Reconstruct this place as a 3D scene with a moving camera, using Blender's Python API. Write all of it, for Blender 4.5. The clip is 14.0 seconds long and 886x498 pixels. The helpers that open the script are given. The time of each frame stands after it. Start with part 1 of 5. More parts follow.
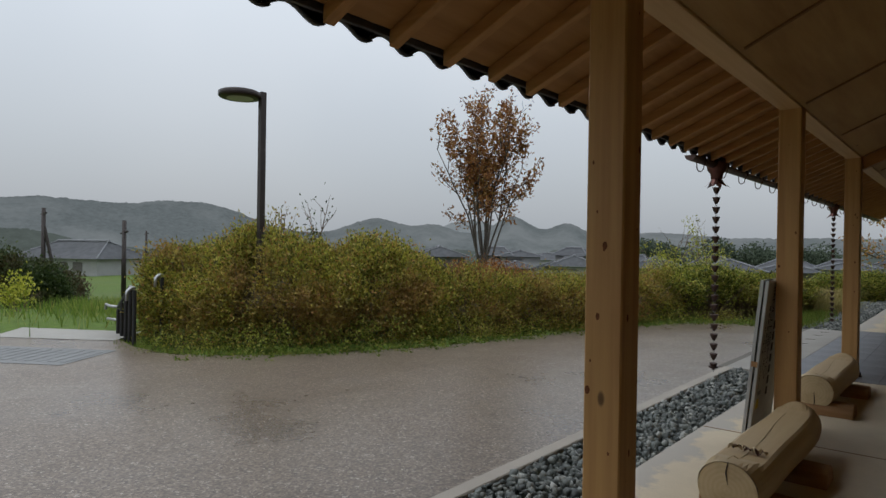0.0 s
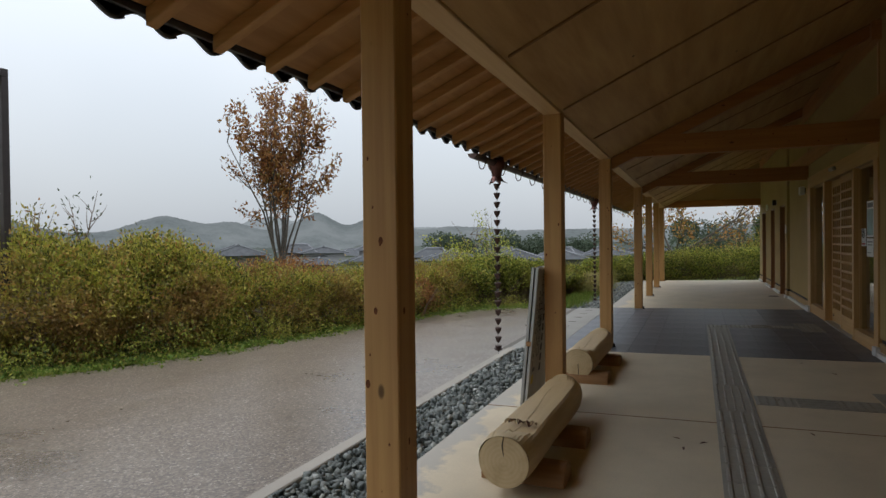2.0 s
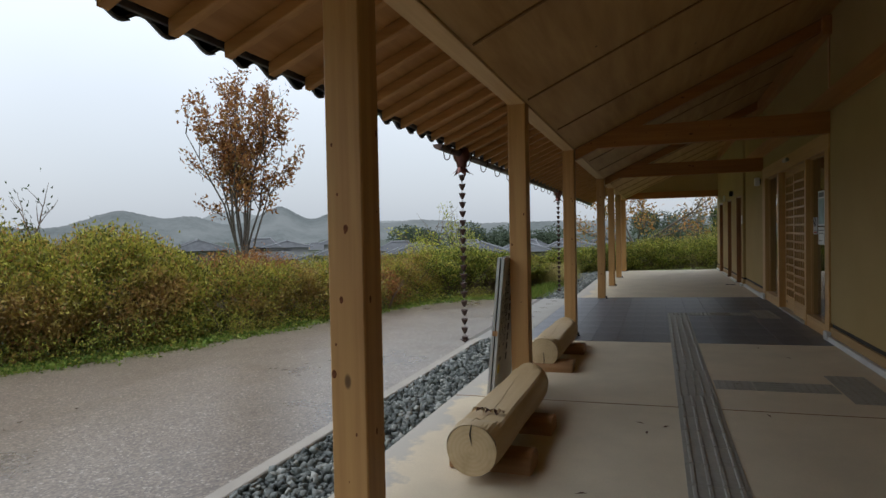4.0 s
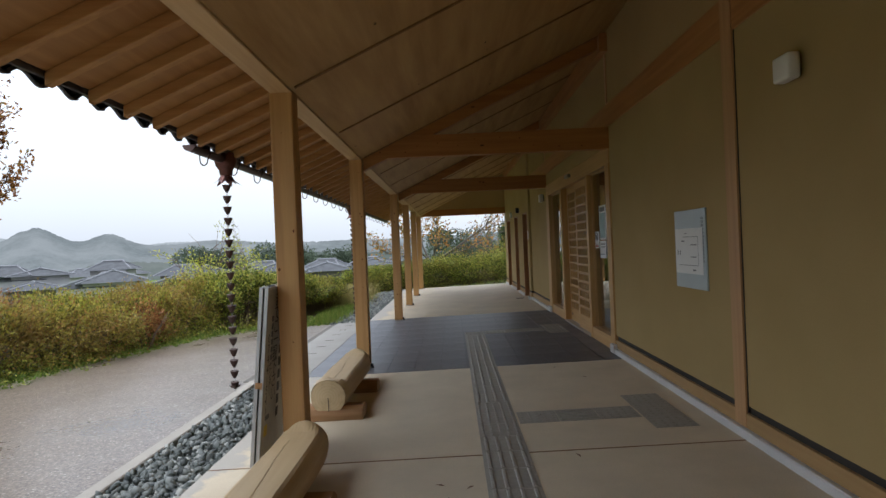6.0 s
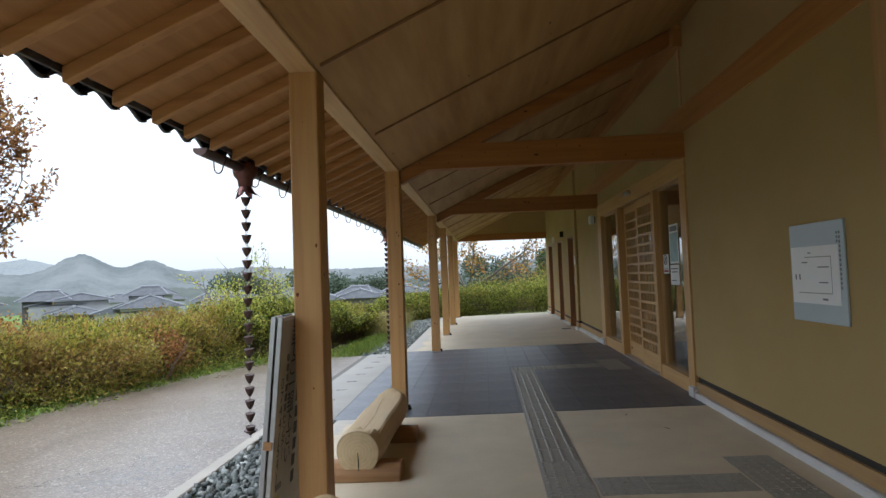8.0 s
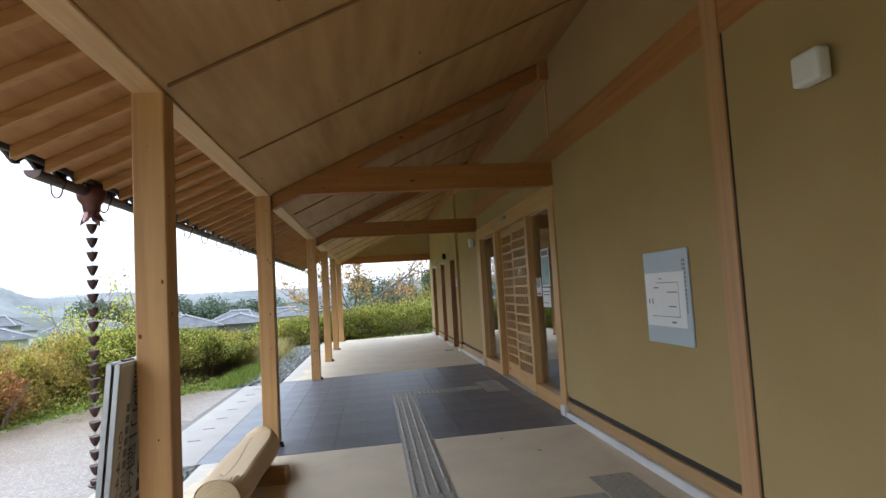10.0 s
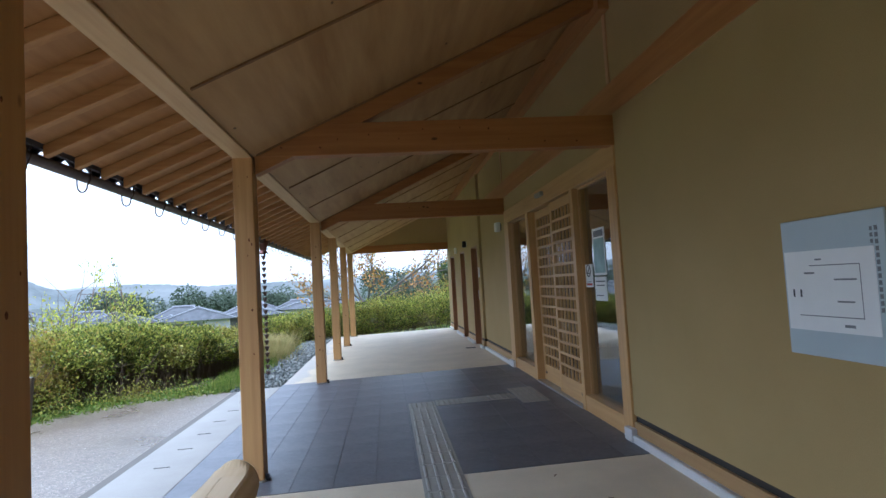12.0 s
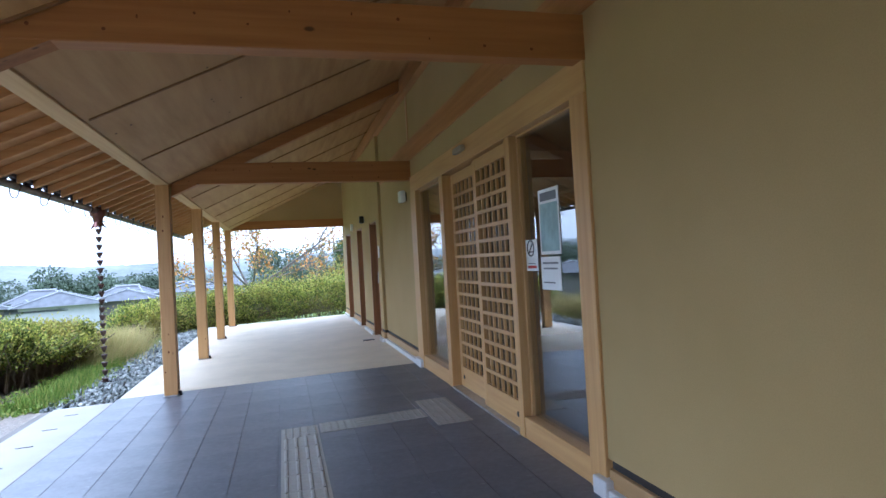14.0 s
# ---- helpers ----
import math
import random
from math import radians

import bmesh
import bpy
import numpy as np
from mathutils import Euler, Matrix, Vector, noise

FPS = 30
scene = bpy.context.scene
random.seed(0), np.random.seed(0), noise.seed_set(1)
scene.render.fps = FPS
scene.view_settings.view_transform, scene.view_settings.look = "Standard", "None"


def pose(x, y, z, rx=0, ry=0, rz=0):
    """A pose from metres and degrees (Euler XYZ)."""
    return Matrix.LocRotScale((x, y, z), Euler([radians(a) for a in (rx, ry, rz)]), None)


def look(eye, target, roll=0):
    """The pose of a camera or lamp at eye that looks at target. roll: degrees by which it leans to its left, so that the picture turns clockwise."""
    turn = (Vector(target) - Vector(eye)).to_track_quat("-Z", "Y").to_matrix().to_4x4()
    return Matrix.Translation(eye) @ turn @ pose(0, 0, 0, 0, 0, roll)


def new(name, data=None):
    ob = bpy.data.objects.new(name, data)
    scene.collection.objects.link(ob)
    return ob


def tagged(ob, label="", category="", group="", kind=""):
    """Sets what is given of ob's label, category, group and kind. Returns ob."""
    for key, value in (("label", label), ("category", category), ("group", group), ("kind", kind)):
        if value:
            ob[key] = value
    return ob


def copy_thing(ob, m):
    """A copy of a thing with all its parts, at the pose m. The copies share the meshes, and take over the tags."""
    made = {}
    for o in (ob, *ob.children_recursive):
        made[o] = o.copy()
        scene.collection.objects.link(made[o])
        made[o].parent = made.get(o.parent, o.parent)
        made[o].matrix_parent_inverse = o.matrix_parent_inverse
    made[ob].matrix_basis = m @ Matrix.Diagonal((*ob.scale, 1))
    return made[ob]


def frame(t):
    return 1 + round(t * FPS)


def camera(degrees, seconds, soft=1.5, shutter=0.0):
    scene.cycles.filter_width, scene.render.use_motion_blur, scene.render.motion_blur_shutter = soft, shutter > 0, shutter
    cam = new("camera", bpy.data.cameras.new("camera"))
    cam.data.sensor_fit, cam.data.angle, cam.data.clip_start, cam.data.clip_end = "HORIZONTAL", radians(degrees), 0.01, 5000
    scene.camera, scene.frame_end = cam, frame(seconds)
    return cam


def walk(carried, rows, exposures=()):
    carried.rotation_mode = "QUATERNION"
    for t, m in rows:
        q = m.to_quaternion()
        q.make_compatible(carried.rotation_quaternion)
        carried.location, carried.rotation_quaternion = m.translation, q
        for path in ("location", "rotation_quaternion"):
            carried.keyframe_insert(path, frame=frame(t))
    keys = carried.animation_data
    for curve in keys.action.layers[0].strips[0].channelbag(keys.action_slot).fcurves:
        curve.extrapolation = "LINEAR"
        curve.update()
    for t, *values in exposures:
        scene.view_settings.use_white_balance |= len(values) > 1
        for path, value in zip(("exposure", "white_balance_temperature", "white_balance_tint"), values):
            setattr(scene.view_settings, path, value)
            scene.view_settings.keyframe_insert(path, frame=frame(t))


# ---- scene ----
cam = camera(73.1, 14.0)
PATH = [
    (0, (0.021, 0.536, 1.311), (-1.309, 2.030, 1.300), 0.89),
    (0.5, (0.020, 0.587, 1.332), (-1.151, 2.208, 1.307), 1.19),
    (1, (0.099, 0.586, 1.327), (-0.787, 2.378, 1.297), 0.41),
    (1.5, (0.091, 0.602, 1.321), (-0.690, 2.444, 1.305), -0.04),
    (2, (0.094, 0.612, 1.314), (-0.691, 2.451, 1.290), -0.67),
    (2.2, (0.089, 0.617, 1.318), (-0.703, 2.453, 1.291), -0.52),
    (4.3, (0.083, 0.634, 1.290), (-0.527, 2.538, 1.232), -1.43),
    (4.5, (0.095, 0.689, 1.293), (-0.401, 2.626, 1.235), -1.72),
    (5, (0.142, 1.002, 1.303), (-0.125, 2.983, 1.242), -2.07),
    (5.5, (0.077, 1.335, 1.300), (-0.049, 3.331, 1.258), -2.05),
    (6, (0.072, 1.597, 1.299), (0.042, 3.597, 1.293), -2.41),
    (6.5, (0.237, 1.958, 1.308), (0.290, 3.957, 1.311), -2.58),
    (7, (0.202, 2.297, 1.281), (0.348, 4.292, 1.276), -2.42),
    (7.5, (0.021, 2.522, 1.280), (-0.025, 4.521, 1.312), -2.48),
    (7.7, (-0.100, 2.468, 1.263), (-0.237, 4.462, 1.323), -2.12),
    (9.8, (-0.080, 2.482, 1.324), (0.070, 4.472, 1.462), -3.33),
    (10, (0.016, 2.546, 1.327), (0.257, 4.526, 1.467), -3.30),
    (10.5, (-0.032, 2.751, 1.301), (0.303, 4.718, 1.435), -3.36),
    (11, (-0.025, 3.060, 1.295), (0.259, 5.035, 1.431), -3.59),
    (11.5, (0.085, 3.444, 1.315), (0.299, 5.428, 1.449), -3.53),
    (12, (0.041, 3.881, 1.311), (0.233, 5.868, 1.428), -3.28),
    (12.5, (0.116, 4.343, 1.332), (0.343, 6.328, 1.427), -3.33),
    (13, (0.133, 4.768, 1.303), (0.382, 6.750, 1.391), -3.31),
    (13.5, (0.158, 5.199, 1.310), (0.523, 7.165, 1.351), -3.49),
    (14, (0.290, 5.603, 1.316), (0.810, 7.533, 1.351), -3.22),
]
EXPOSURES = [(0.0, -0.7, 6500, 10), (0.5, -0.65, 6500, 10), (1.0, -0.5, 6500, 10), (1.5, -0.36, 6500, 10), (2.2, -0.26, 6500, 10), (4.5, -0.12, 6350, 10), (5.0, 0.2, 6350, 11), (6.0, 0.36, 6250, 12), (6.5, 0.38, 6300, 13), (7.5, 0.55, 6050, 10), (9.8, 1.1, 6000, 11), (10.0, 1.25, 5900, 12), (10.5, 1.75, 4980, 11), (11.0, 1.4, 4650, 10), (11.5, 1.27, 4950, 11), (12.0, 1.08, 5200, 12), (12.5, 0.92, 5250, 12), (13.0, 1.7, 5350, 15), (13.5, 1.88, 5050, 15), (14.0, 1.68, 5000, 14)]
walk(cam, [(t, look(eye, target, roll)) for t, eye, target, roll in PATH], EXPOSURES)

# ---- world and light ----
world = bpy.data.worlds.new("overcast")
scene.world = world
world.use_nodes = True
wn = world.node_tree
wn.nodes.clear()
w_out = wn.nodes.new("ShaderNodeOutputWorld")
w_add = wn.nodes.new("ShaderNodeAddShader")
w_sky = wn.nodes.new("ShaderNodeTexSky")
w_sky.sky_type, w_sky.sun_disc = "NISHITA", False
w_sky.sun_elevation, w_sky.sun_rotation = radians(55), radians(200)
w_sky.air_density, w_sky.dust_density = 1.5, 4.0
w_bg = wn.nodes.new("ShaderNodeBackground")
w_bg.inputs["Strength"].default_value = 0.02
w_cloud = wn.nodes.new("ShaderNodeBackground")
w_cloud.inputs["Strength"].default_value = 1.0
w_co = wn.nodes.new("ShaderNodeTexCoord")
w_noise = wn.nodes.new("ShaderNodeTexNoise")
w_noise.inputs["Scale"].default_value, w_noise.inputs["Detail"].default_value = 1.6, 3.0
w_ramp = wn.nodes.new("ShaderNodeValToRGB")
w_ramp.color_ramp.elements[0].position, w_ramp.color_ramp.elements[1].position = 0.3, 0.75
w_ramp.color_ramp.elements[0].color = (0.63, 0.69, 0.76, 1)
w_ramp.color_ramp.elements[1].color = (0.73, 0.78, 0.84, 1)
wn.links.new(w_co.outputs["Generated"], w_noise.inputs["Vector"])
wn.links.new(w_noise.outputs["Fac"], w_ramp.inputs["Fac"])
wn.links.new(w_ramp.outputs["Color"], w_cloud.inputs["Color"])
# an overcast sky is about three times as bright overhead as at the horizon
w_sep = wn.nodes.new("ShaderNodeSeparateXYZ")
w_max = wn.nodes.new("ShaderNodeMath")
w_max.operation, w_max.inputs[1].default_value = "MAXIMUM", 0.0
w_rise = wn.nodes.new("ShaderNodeMath")
w_rise.operation, w_rise.inputs[1].default_value, w_rise.inputs[2].default_value = "MULTIPLY_ADD", 2.2, 0.84
wn.links.new(w_co.outputs["Generated"], w_sep.inputs[0])
wn.links.new(w_sep.outputs["Z"], w_max.inputs[0])
wn.links.new(w_max.outputs[0], w_rise.inputs[0])
wn.links.new(w_rise.outputs[0], w_cloud.inputs["Strength"])
wn.links.new(w_sky.outputs["Color"], w_bg.inputs["Color"])
wn.links.new(w_bg.outputs[0], w_add.inputs[0])
wn.links.new(w_cloud.outputs[0], w_add.inputs[1])
wn.links.new(w_add.outputs[0], w_out.inputs["Surface"])
sun = new("sun", bpy.data.lights.new("sun", "SUN"))
sun.data.energy, sun.data.angle, sun.data.color = 0.6, radians(25), (1.0, 0.96, 0.9)
sun.matrix_world = look((-20, 10, 40), (0, 10, 0))

# ---- materials ----


class Mat:
    """A node material with a Principled shader and a few helpers."""

    def __init__(self, name, rough=0.6, metal=0.0, spec=0.5):
        self.m = bpy.data.materials.new(name)
        self.m.use_nodes = True
        self.t = self.m.node_tree
        self.b = self.t.nodes["Principled BSDF"]
        self.b.inputs["Roughness"].default_value = rough
        self.b.inputs["Metallic"].default_value = metal
        self.b.inputs["Specular IOR Level"].default_value = spec
        self.co = None

    def node(self, kind, **sets):
        n = self.t.nodes.new(kind)
        for k, v in sets.items():
            n.inputs[k].default_value = v
        return n

    def link(self, a, b):
        self.t.links.new(a, b)

    def coords(self, scale=(1, 1, 1), spread=False):
        co = self.node("ShaderNodeTexCoord")
        mp = self.node("ShaderNodeMapping")
        mp.inputs["Scale"].default_value = scale
        if spread:
            info = self.node("ShaderNodeObjectInfo")
            mul = self.node("ShaderNodeMath")
            mul.operation = "MULTIPLY"
            mul.inputs[1].default_value = 37.0
            add = self.node("ShaderNodeVectorMath")
            add.operation = "ADD"
            self.link(info.outputs["Random"], mul.inputs[0])
            self.link(mul.outputs[0], add.inputs[1])
            self.link(co.outputs["Object"], add.inputs[0])
            self.link(add.outputs[0], mp.inputs["Vector"])
        else:
            self.link(co.outputs["Object"], mp.inputs["Vector"])
        return mp.outputs["Vector"]

    def noise(self, vec, scale, detail=4.0, rough=0.55):
        n = self.node("ShaderNodeTexNoise", Scale=scale, Detail=detail, Roughness=rough)
        self.link(vec, n.inputs["Vector"])
        return n.outputs["Fac"]

    def ramp(self, fac, stops):
        r = self.node("ShaderNodeValToRGB")
        e = r.color_ramp.elements
        while len(e) < len(stops):
            e.new(0.5)
        for el, (p, c) in zip(e, stops):
            el.position, el.color = p, (*c, 1) if len(c) == 3 else c
        self.link(fac, r.inputs["Fac"])
        return r.outputs["Color"]

    def mix(self, fac, a, b, mode="MIX"):
        n = self.node("ShaderNodeMix")
        n.data_type, n.blend_type = "RGBA", mode
        for sock, v in ((n.inputs[0], fac), (n.inputs[6], a), (n.inputs[7], b)):
            if isinstance(v, (int, float)):
                sock.default_value = v
            elif isinstance(v, tuple):
                sock.default_value = (*v, 1)
            else:
                self.link(v, sock)
        return n.outputs[2]

    def colour(self, sock):
        if isinstance(sock, tuple):
            self.b.inputs["Base Color"].default_value = (*sock, 1)
        else:
            self.link(sock, self.b.inputs["Base Color"])
        return self

    def bump(self, fac, strength, distance):
        n = self.node("ShaderNodeBump", Strength=strength, Distance=distance)
        self.link(fac, n.inputs["Height"])
        self.link(n.outputs["Normal"], self.b.inputs["Normal"])
        return self

    def rough(self, fac, lo, hi):
        r = self.ramp(fac, [(0.3, (lo,) * 3), (0.7, (hi,) * 3)])
        self.link(r, self.b.inputs["Roughness"])
        return self


def wood(name, light, dark, axis, rough=0.55, knots=0.0, spread=False, fine=22.0):
    """Sawn timber with the grain along axis (0, 1 or 2)."""
    m = Mat(name, rough, spec=0.35)
    s = [fine, fine, fine]
    s[axis] = 0.9
    v = m.coords(tuple(s), spread)
    g = m.noise(v, 1.0, 5.0, 0.6)
    s2 = [3.0, 3.0, 3.0]
    s2[axis] = 0.35
    big = m.noise(m.coords(tuple(s2), spread), 1.0, 3.0)
    mid = tuple((a + b) / 2 for a, b in zip(light, dark))
    c = m.ramp(g, [(0.32, dark), (0.5, mid), (0.68, light)])
    c = m.mix(m.ramp(big, [(0.35, (0, 0, 0)), (0.7, (1, 1, 1))]), c, m.mix(0.55, c, light))
    if knots:
        s3 = [6.5, 6.5, 6.5]
        s3[axis] = 3.2
        vo = m.node("ShaderNodeTexVoronoi", Scale=0.8)
        m.link(m.coords(tuple(s3), spread), vo.inputs["Vector"])
        k = m.ramp(vo.outputs["Distance"], [(0.0, (1, 1, 1)), (0.05 * knots, (0.9, 0.9, 0.9)), (0.085 * knots, (0, 0, 0))])
        c = m.mix(k, c, tuple(0.32 * x for x in dark))
    m.colour(c)
    m.bump(g, 0.12, 0.004)
    return m.m


def plain(name, col, rough=0.5, metal=0.0, vary=0.12, scale=14.0, bump=0.0):
    m = Mat(name, rough, metal)
    n = m.noise(m.coords(), scale, 4.0)
    big = m.noise(m.coords(), scale * 0.12, 3.0)
    lo, hi = tuple(x * (1 - vary) for x in col), tuple(min(1, x * (1 + vary)) for x in col)
    m.colour(m.mix(0.4, m.ramp(n, [(0.35, lo), (0.65, hi)]), m.ramp(big, [(0.35, lo), (0.65, hi)])))
    if bump:
        m.bump(n, bump, 0.003)
    return m.m


m_post = wood("pine_post", (0.57, 0.335, 0.13), (0.41, 0.21, 0.074), 2, 0.5, 1.0, True)
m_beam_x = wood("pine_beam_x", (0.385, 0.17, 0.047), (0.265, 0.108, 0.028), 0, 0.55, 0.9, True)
m_beam_y = wood("pine_beam_y", (0.60, 0.40, 0.19), (0.45, 0.265, 0.11), 1, 0.55, 0.7, True)
m_wallpost = wood("wall_timber_z", (0.50, 0.30, 0.14), (0.38, 0.20, 0.085), 2, 0.5, 0.6, True)
m_wallbeam = wood("wall_timber_y", (0.42, 0.205, 0.068), (0.30, 0.13, 0.04), 1, 0.5, 0.6, True)
m_sill = wood("wall_sill_board", (0.42, 0.27, 0.115), (0.33, 0.195, 0.078), 1, 0.55, 0.4, True)
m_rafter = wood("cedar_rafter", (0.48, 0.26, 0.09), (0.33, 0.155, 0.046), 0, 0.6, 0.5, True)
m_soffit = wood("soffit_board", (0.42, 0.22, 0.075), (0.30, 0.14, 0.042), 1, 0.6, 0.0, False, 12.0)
m_ceiling = wood("ceiling_board", (0.47, 0.295, 0.115), (0.32, 0.172, 0.056), 1, 0.6, 0.75, False, 9.0)
m_batten = wood("ceiling_batten", (0.24, 0.13, 0.05), (0.15, 0.075, 0.028), 0, 0.7)
m_frame = wood("door_timber", (0.55, 0.335, 0.13), (0.42, 0.23, 0.078), 2, 0.45, 0.0, True)
m_frame_y = wood("door_timber_y", (0.55, 0.335, 0.13), (0.42, 0.23, 0.078), 1, 0.45, 0.0, True)
m_darkwood = wood("dark_door_timber", (0.30, 0.15, 0.065), (0.19, 0.085, 0.035), 2, 0.45)
m_log = wood("peeled_log", (0.62, 0.47, 0.27), (0.50, 0.35, 0.18), 1, 0.55, 0.5, True, 14.0)
m_logfoot = wood("log_foot", (0.36, 0.20, 0.09), (0.24, 0.12, 0.05), 0, 0.6, 0.0, True)
m_knot = plain("resin_knot", (0.15, 0.05, 0.016), 0.9, 0.0, 0.35, 90.0)
m_gap = plain("dark_gap", (0.025, 0.02, 0.016), 0.8)
m_grout = plain("dark_grout", (0.15, 0.155, 0.165), 0.7)


def endgrain():
    m = Mat("log_end_grain", 0.65)
    v = m.coords((1, 1, 1))
    w = m.node("ShaderNodeTexWave", Scale=14.0, Distortion=1.2, Detail=2.0)
    w.wave_type, w.rings_direction = "RINGS", "Y"
    m.link(v, w.inputs["Vector"])
    n = m.noise(v, 9.0, 4.0)
    c = m.ramp(w.outputs["Fac"], [(0.2, (0.575, 0.435, 0.245)), (0.8, (0.605, 0.465, 0.275))])
    m.colour(m.mix(m.ramp(n, [(0.5, (0, 0, 0)), (0.75, (0.6, 0.6, 0.6))]), c, (0.36, 0.24, 0.12)))
    m.bump(w.outputs["Fac"], 0.1, 0.003)
    return m.m


m_logend = endgrain()


def plaster():
    m = Mat("ochre_plaster", 0.85, spec=0.2)
    v = m.coords()
    f, b = m.noise(v, 160.0, 5.0, 0.7), m.noise(v, 1.1, 4.0)
    c = m.mix(m.ramp(b, [(0.3, (0, 0, 0)), (0.7, (1, 1, 1))]), (0.37, 0.265, 0.113), (0.42, 0.306, 0.138))
    m.colour(m.mix(m.ramp(f, [(0.4, (0, 0, 0)), (0.62, (0.3, 0.3, 0.3))]), c, (0.295, 0.216, 0.092)))
    m.bump(f, 0.25, 0.003)
    return m.m


m_plaster = plaster()


def concrete(name, col, wet_edge=None):
    m = Mat(name, 0.7)
    v = m.coords()
    f, b = m.noise(v, 90.0, 5.0, 0.7), m.noise(v, 1.7, 6.0, 0.62)
    lo = tuple(x * 0.86 for x in col)
    c = m.mix(m.ramp(b, [(0.34, (0, 0, 0)), (0.66, (1, 1, 1))]), lo, col)
    c = m.mix(m.ramp(f, [(0.45, (0, 0, 0)), (0.7, (0.35, 0.35, 0.35))]), c, tuple(x * 0.7 for x in col))
    if wet_edge is not None:
        sep = m.node("ShaderNodeSeparateXYZ")
        m.link(m.coords(), sep.inputs[0])
        wob = m.node("ShaderNodeMath")
        wob.operation = "MULTIPLY_ADD"
        m.link(m.noise(m.coords((1, 1, 1)), 2.6, 6.0, 0.65), wob.inputs[0])
        wob.inputs[1].default_value = 0.9
        m.link(sep.outputs[0], wob.inputs[2])
        wet = m.ramp(m.shift(wob.outputs[0], wet_edge), [(0.42, (1, 1, 1)), (0.5, (0, 0, 0))])
        c = m.mix(wet, c, m.mix(0.75, c, (0.33, 0.305, 0.27)))
        m.link(m.mix(wet, (0.72, 0.72, 0.72), (0.42, 0.42, 0.42)), m.b.inputs["Roughness"])
    m.colour(c)
    m.bump(f, 0.12, 0.002)
    return m.m


def shift(self, sock, by):
    n = self.node("ShaderNodeMath")
    n.operation = "ADD"
    self.link(sock, n.inputs[0])
    n.inputs[1].default_value = by
    return n.outputs[0]


Mat.shift = shift
m_slab = concrete("concrete_floor", (0.68, 0.585, 0.43), 1.40)
m_apron = concrete("pale_concrete", (0.34, 0.325, 0.295))
m_kerb = concrete("kerb_concrete", (0.40, 0.36, 0.31))
m_stainstrip = concrete("stained_concrete", (0.13, 0.115, 0.095))
m_plinth = concrete("plinth_mortar", (0.62, 0.61, 0.59))
m_tactile = plain("tactile_tile", (0.32, 0.305, 0.265), 0.55, 0.0, 0.1, 30.0)


def slate():
    m = Mat("slate_tile", 0.42)
    v = m.coords((1, 1, 1), True)
    n, b = m.noise(v, 26.0, 5.0, 0.65), m.noise(m.coords(), 1.9, 5.0, 0.65)
    scuff = m.noise(m.coords((1.2, 3.0, 1)), 4.0, 7.0, 0.75)
    c = m.ramp(n, [(0.3, (0.085, 0.091, 0.108)), (0.7, (0.12, 0.127, 0.147))])
    m.colour(m.mix(m.ramp(b, [(0.62, (0, 0, 0)), (0.72, (0.35, 0.35, 0.35))]), c, (0.20, 0.20, 0.20)))
    m.colour(m.mix(m.ramp(scuff, [(0.6, (0, 0, 0)), (0.68, (0.75, 0.75, 0.75))]), m.b.inputs["Base Color"].links[0].from_socket, (0.30, 0.30, 0.30)))
    m.rough(b, 0.33, 0.5)
    m.bump(n, 0.12, 0.003)
    return m.m


m_slate = slate()


def asphalt():
    m = Mat("exposed_aggregate_paving", 0.4)
    v = m.coords()
    vo = m.node("ShaderNodeTexVoronoi", Scale=76.0)
    m.link(v, vo.inputs["Vector"])
    f, b = m.noise(v, 160.0, 4.0, 0.7), m.noise(v, 0.55, 5.0, 0.6)
    stone = m.ramp(vo.outputs["Color"], [(0.12, (0.07, 0.052, 0.039)), (0.5, (0.165, 0.126, 0.092)), (0.8, (0.26, 0.205, 0.155)), (0.93, (0.46, 0.41, 0.35))])
    c = m.mix(m.ramp(f, [(0.4, (0, 0, 0)), (0.65, (0.55, 0.55, 0.55))]), stone, (0.10, 0.078, 0.06))
    c = m.mix(m.ramp(b, [(0.56, (0, 0, 0)), (0.66, (0.5, 0.5, 0.5))]), c, (0.075, 0.057, 0.042))
    m.colour(c)
    m.rough(b, 0.44, 0.22)
    m.bump(vo.outputs["Distance"], 0.1, 0.003)
    return m.m


m_asphalt = asphalt()


def island(name, stops, rough=0.6, big=None, trans=0.0, spec=0.3):
    """Colour picked piece by piece; big adds a second colour in drifts."""
    m = Mat(name, rough, spec=spec)
    g = m.node("ShaderNodeNewGeometry")
    c = m.ramp(g.outputs["Random Per Island"], stops)
    if big:
        n = m.noise(m.coords(), big[0], 3.0)
        c = m.mix(m.ramp(n, [(big[1], (0, 0, 0)), (big[2], (0.85, 0.85, 0.85))]), c, m.mix(0.7, c, big[3]))
    if trans:
        n2 = m.noise(m.coords(), 4.5, 2.0)
        c = m.mix(m.ramp(n2, [(0.38, (0.3, 0.3, 0.3)), (0.55, (0, 0, 0))]), c, m.mix(0.75, c, (0.03, 0.03, 0.01)))
    m.colour(c)
    if trans:
        m.b.inputs["Transmission Weight"].default_value = 0.0
        tr = m.node("ShaderNodeBsdfTranslucent")
        mx = m.node("ShaderNodeMixShader", Fac=trans)
        m.link(c, tr.inputs["Color"])
        m.link(m.b.outputs[0], mx.inputs[1])
        m.link(tr.outputs[0], mx.inputs[2])
        m.link(mx.outputs[0], m.t.nodes["Material Output"].inputs["Surface"])
    return m.m


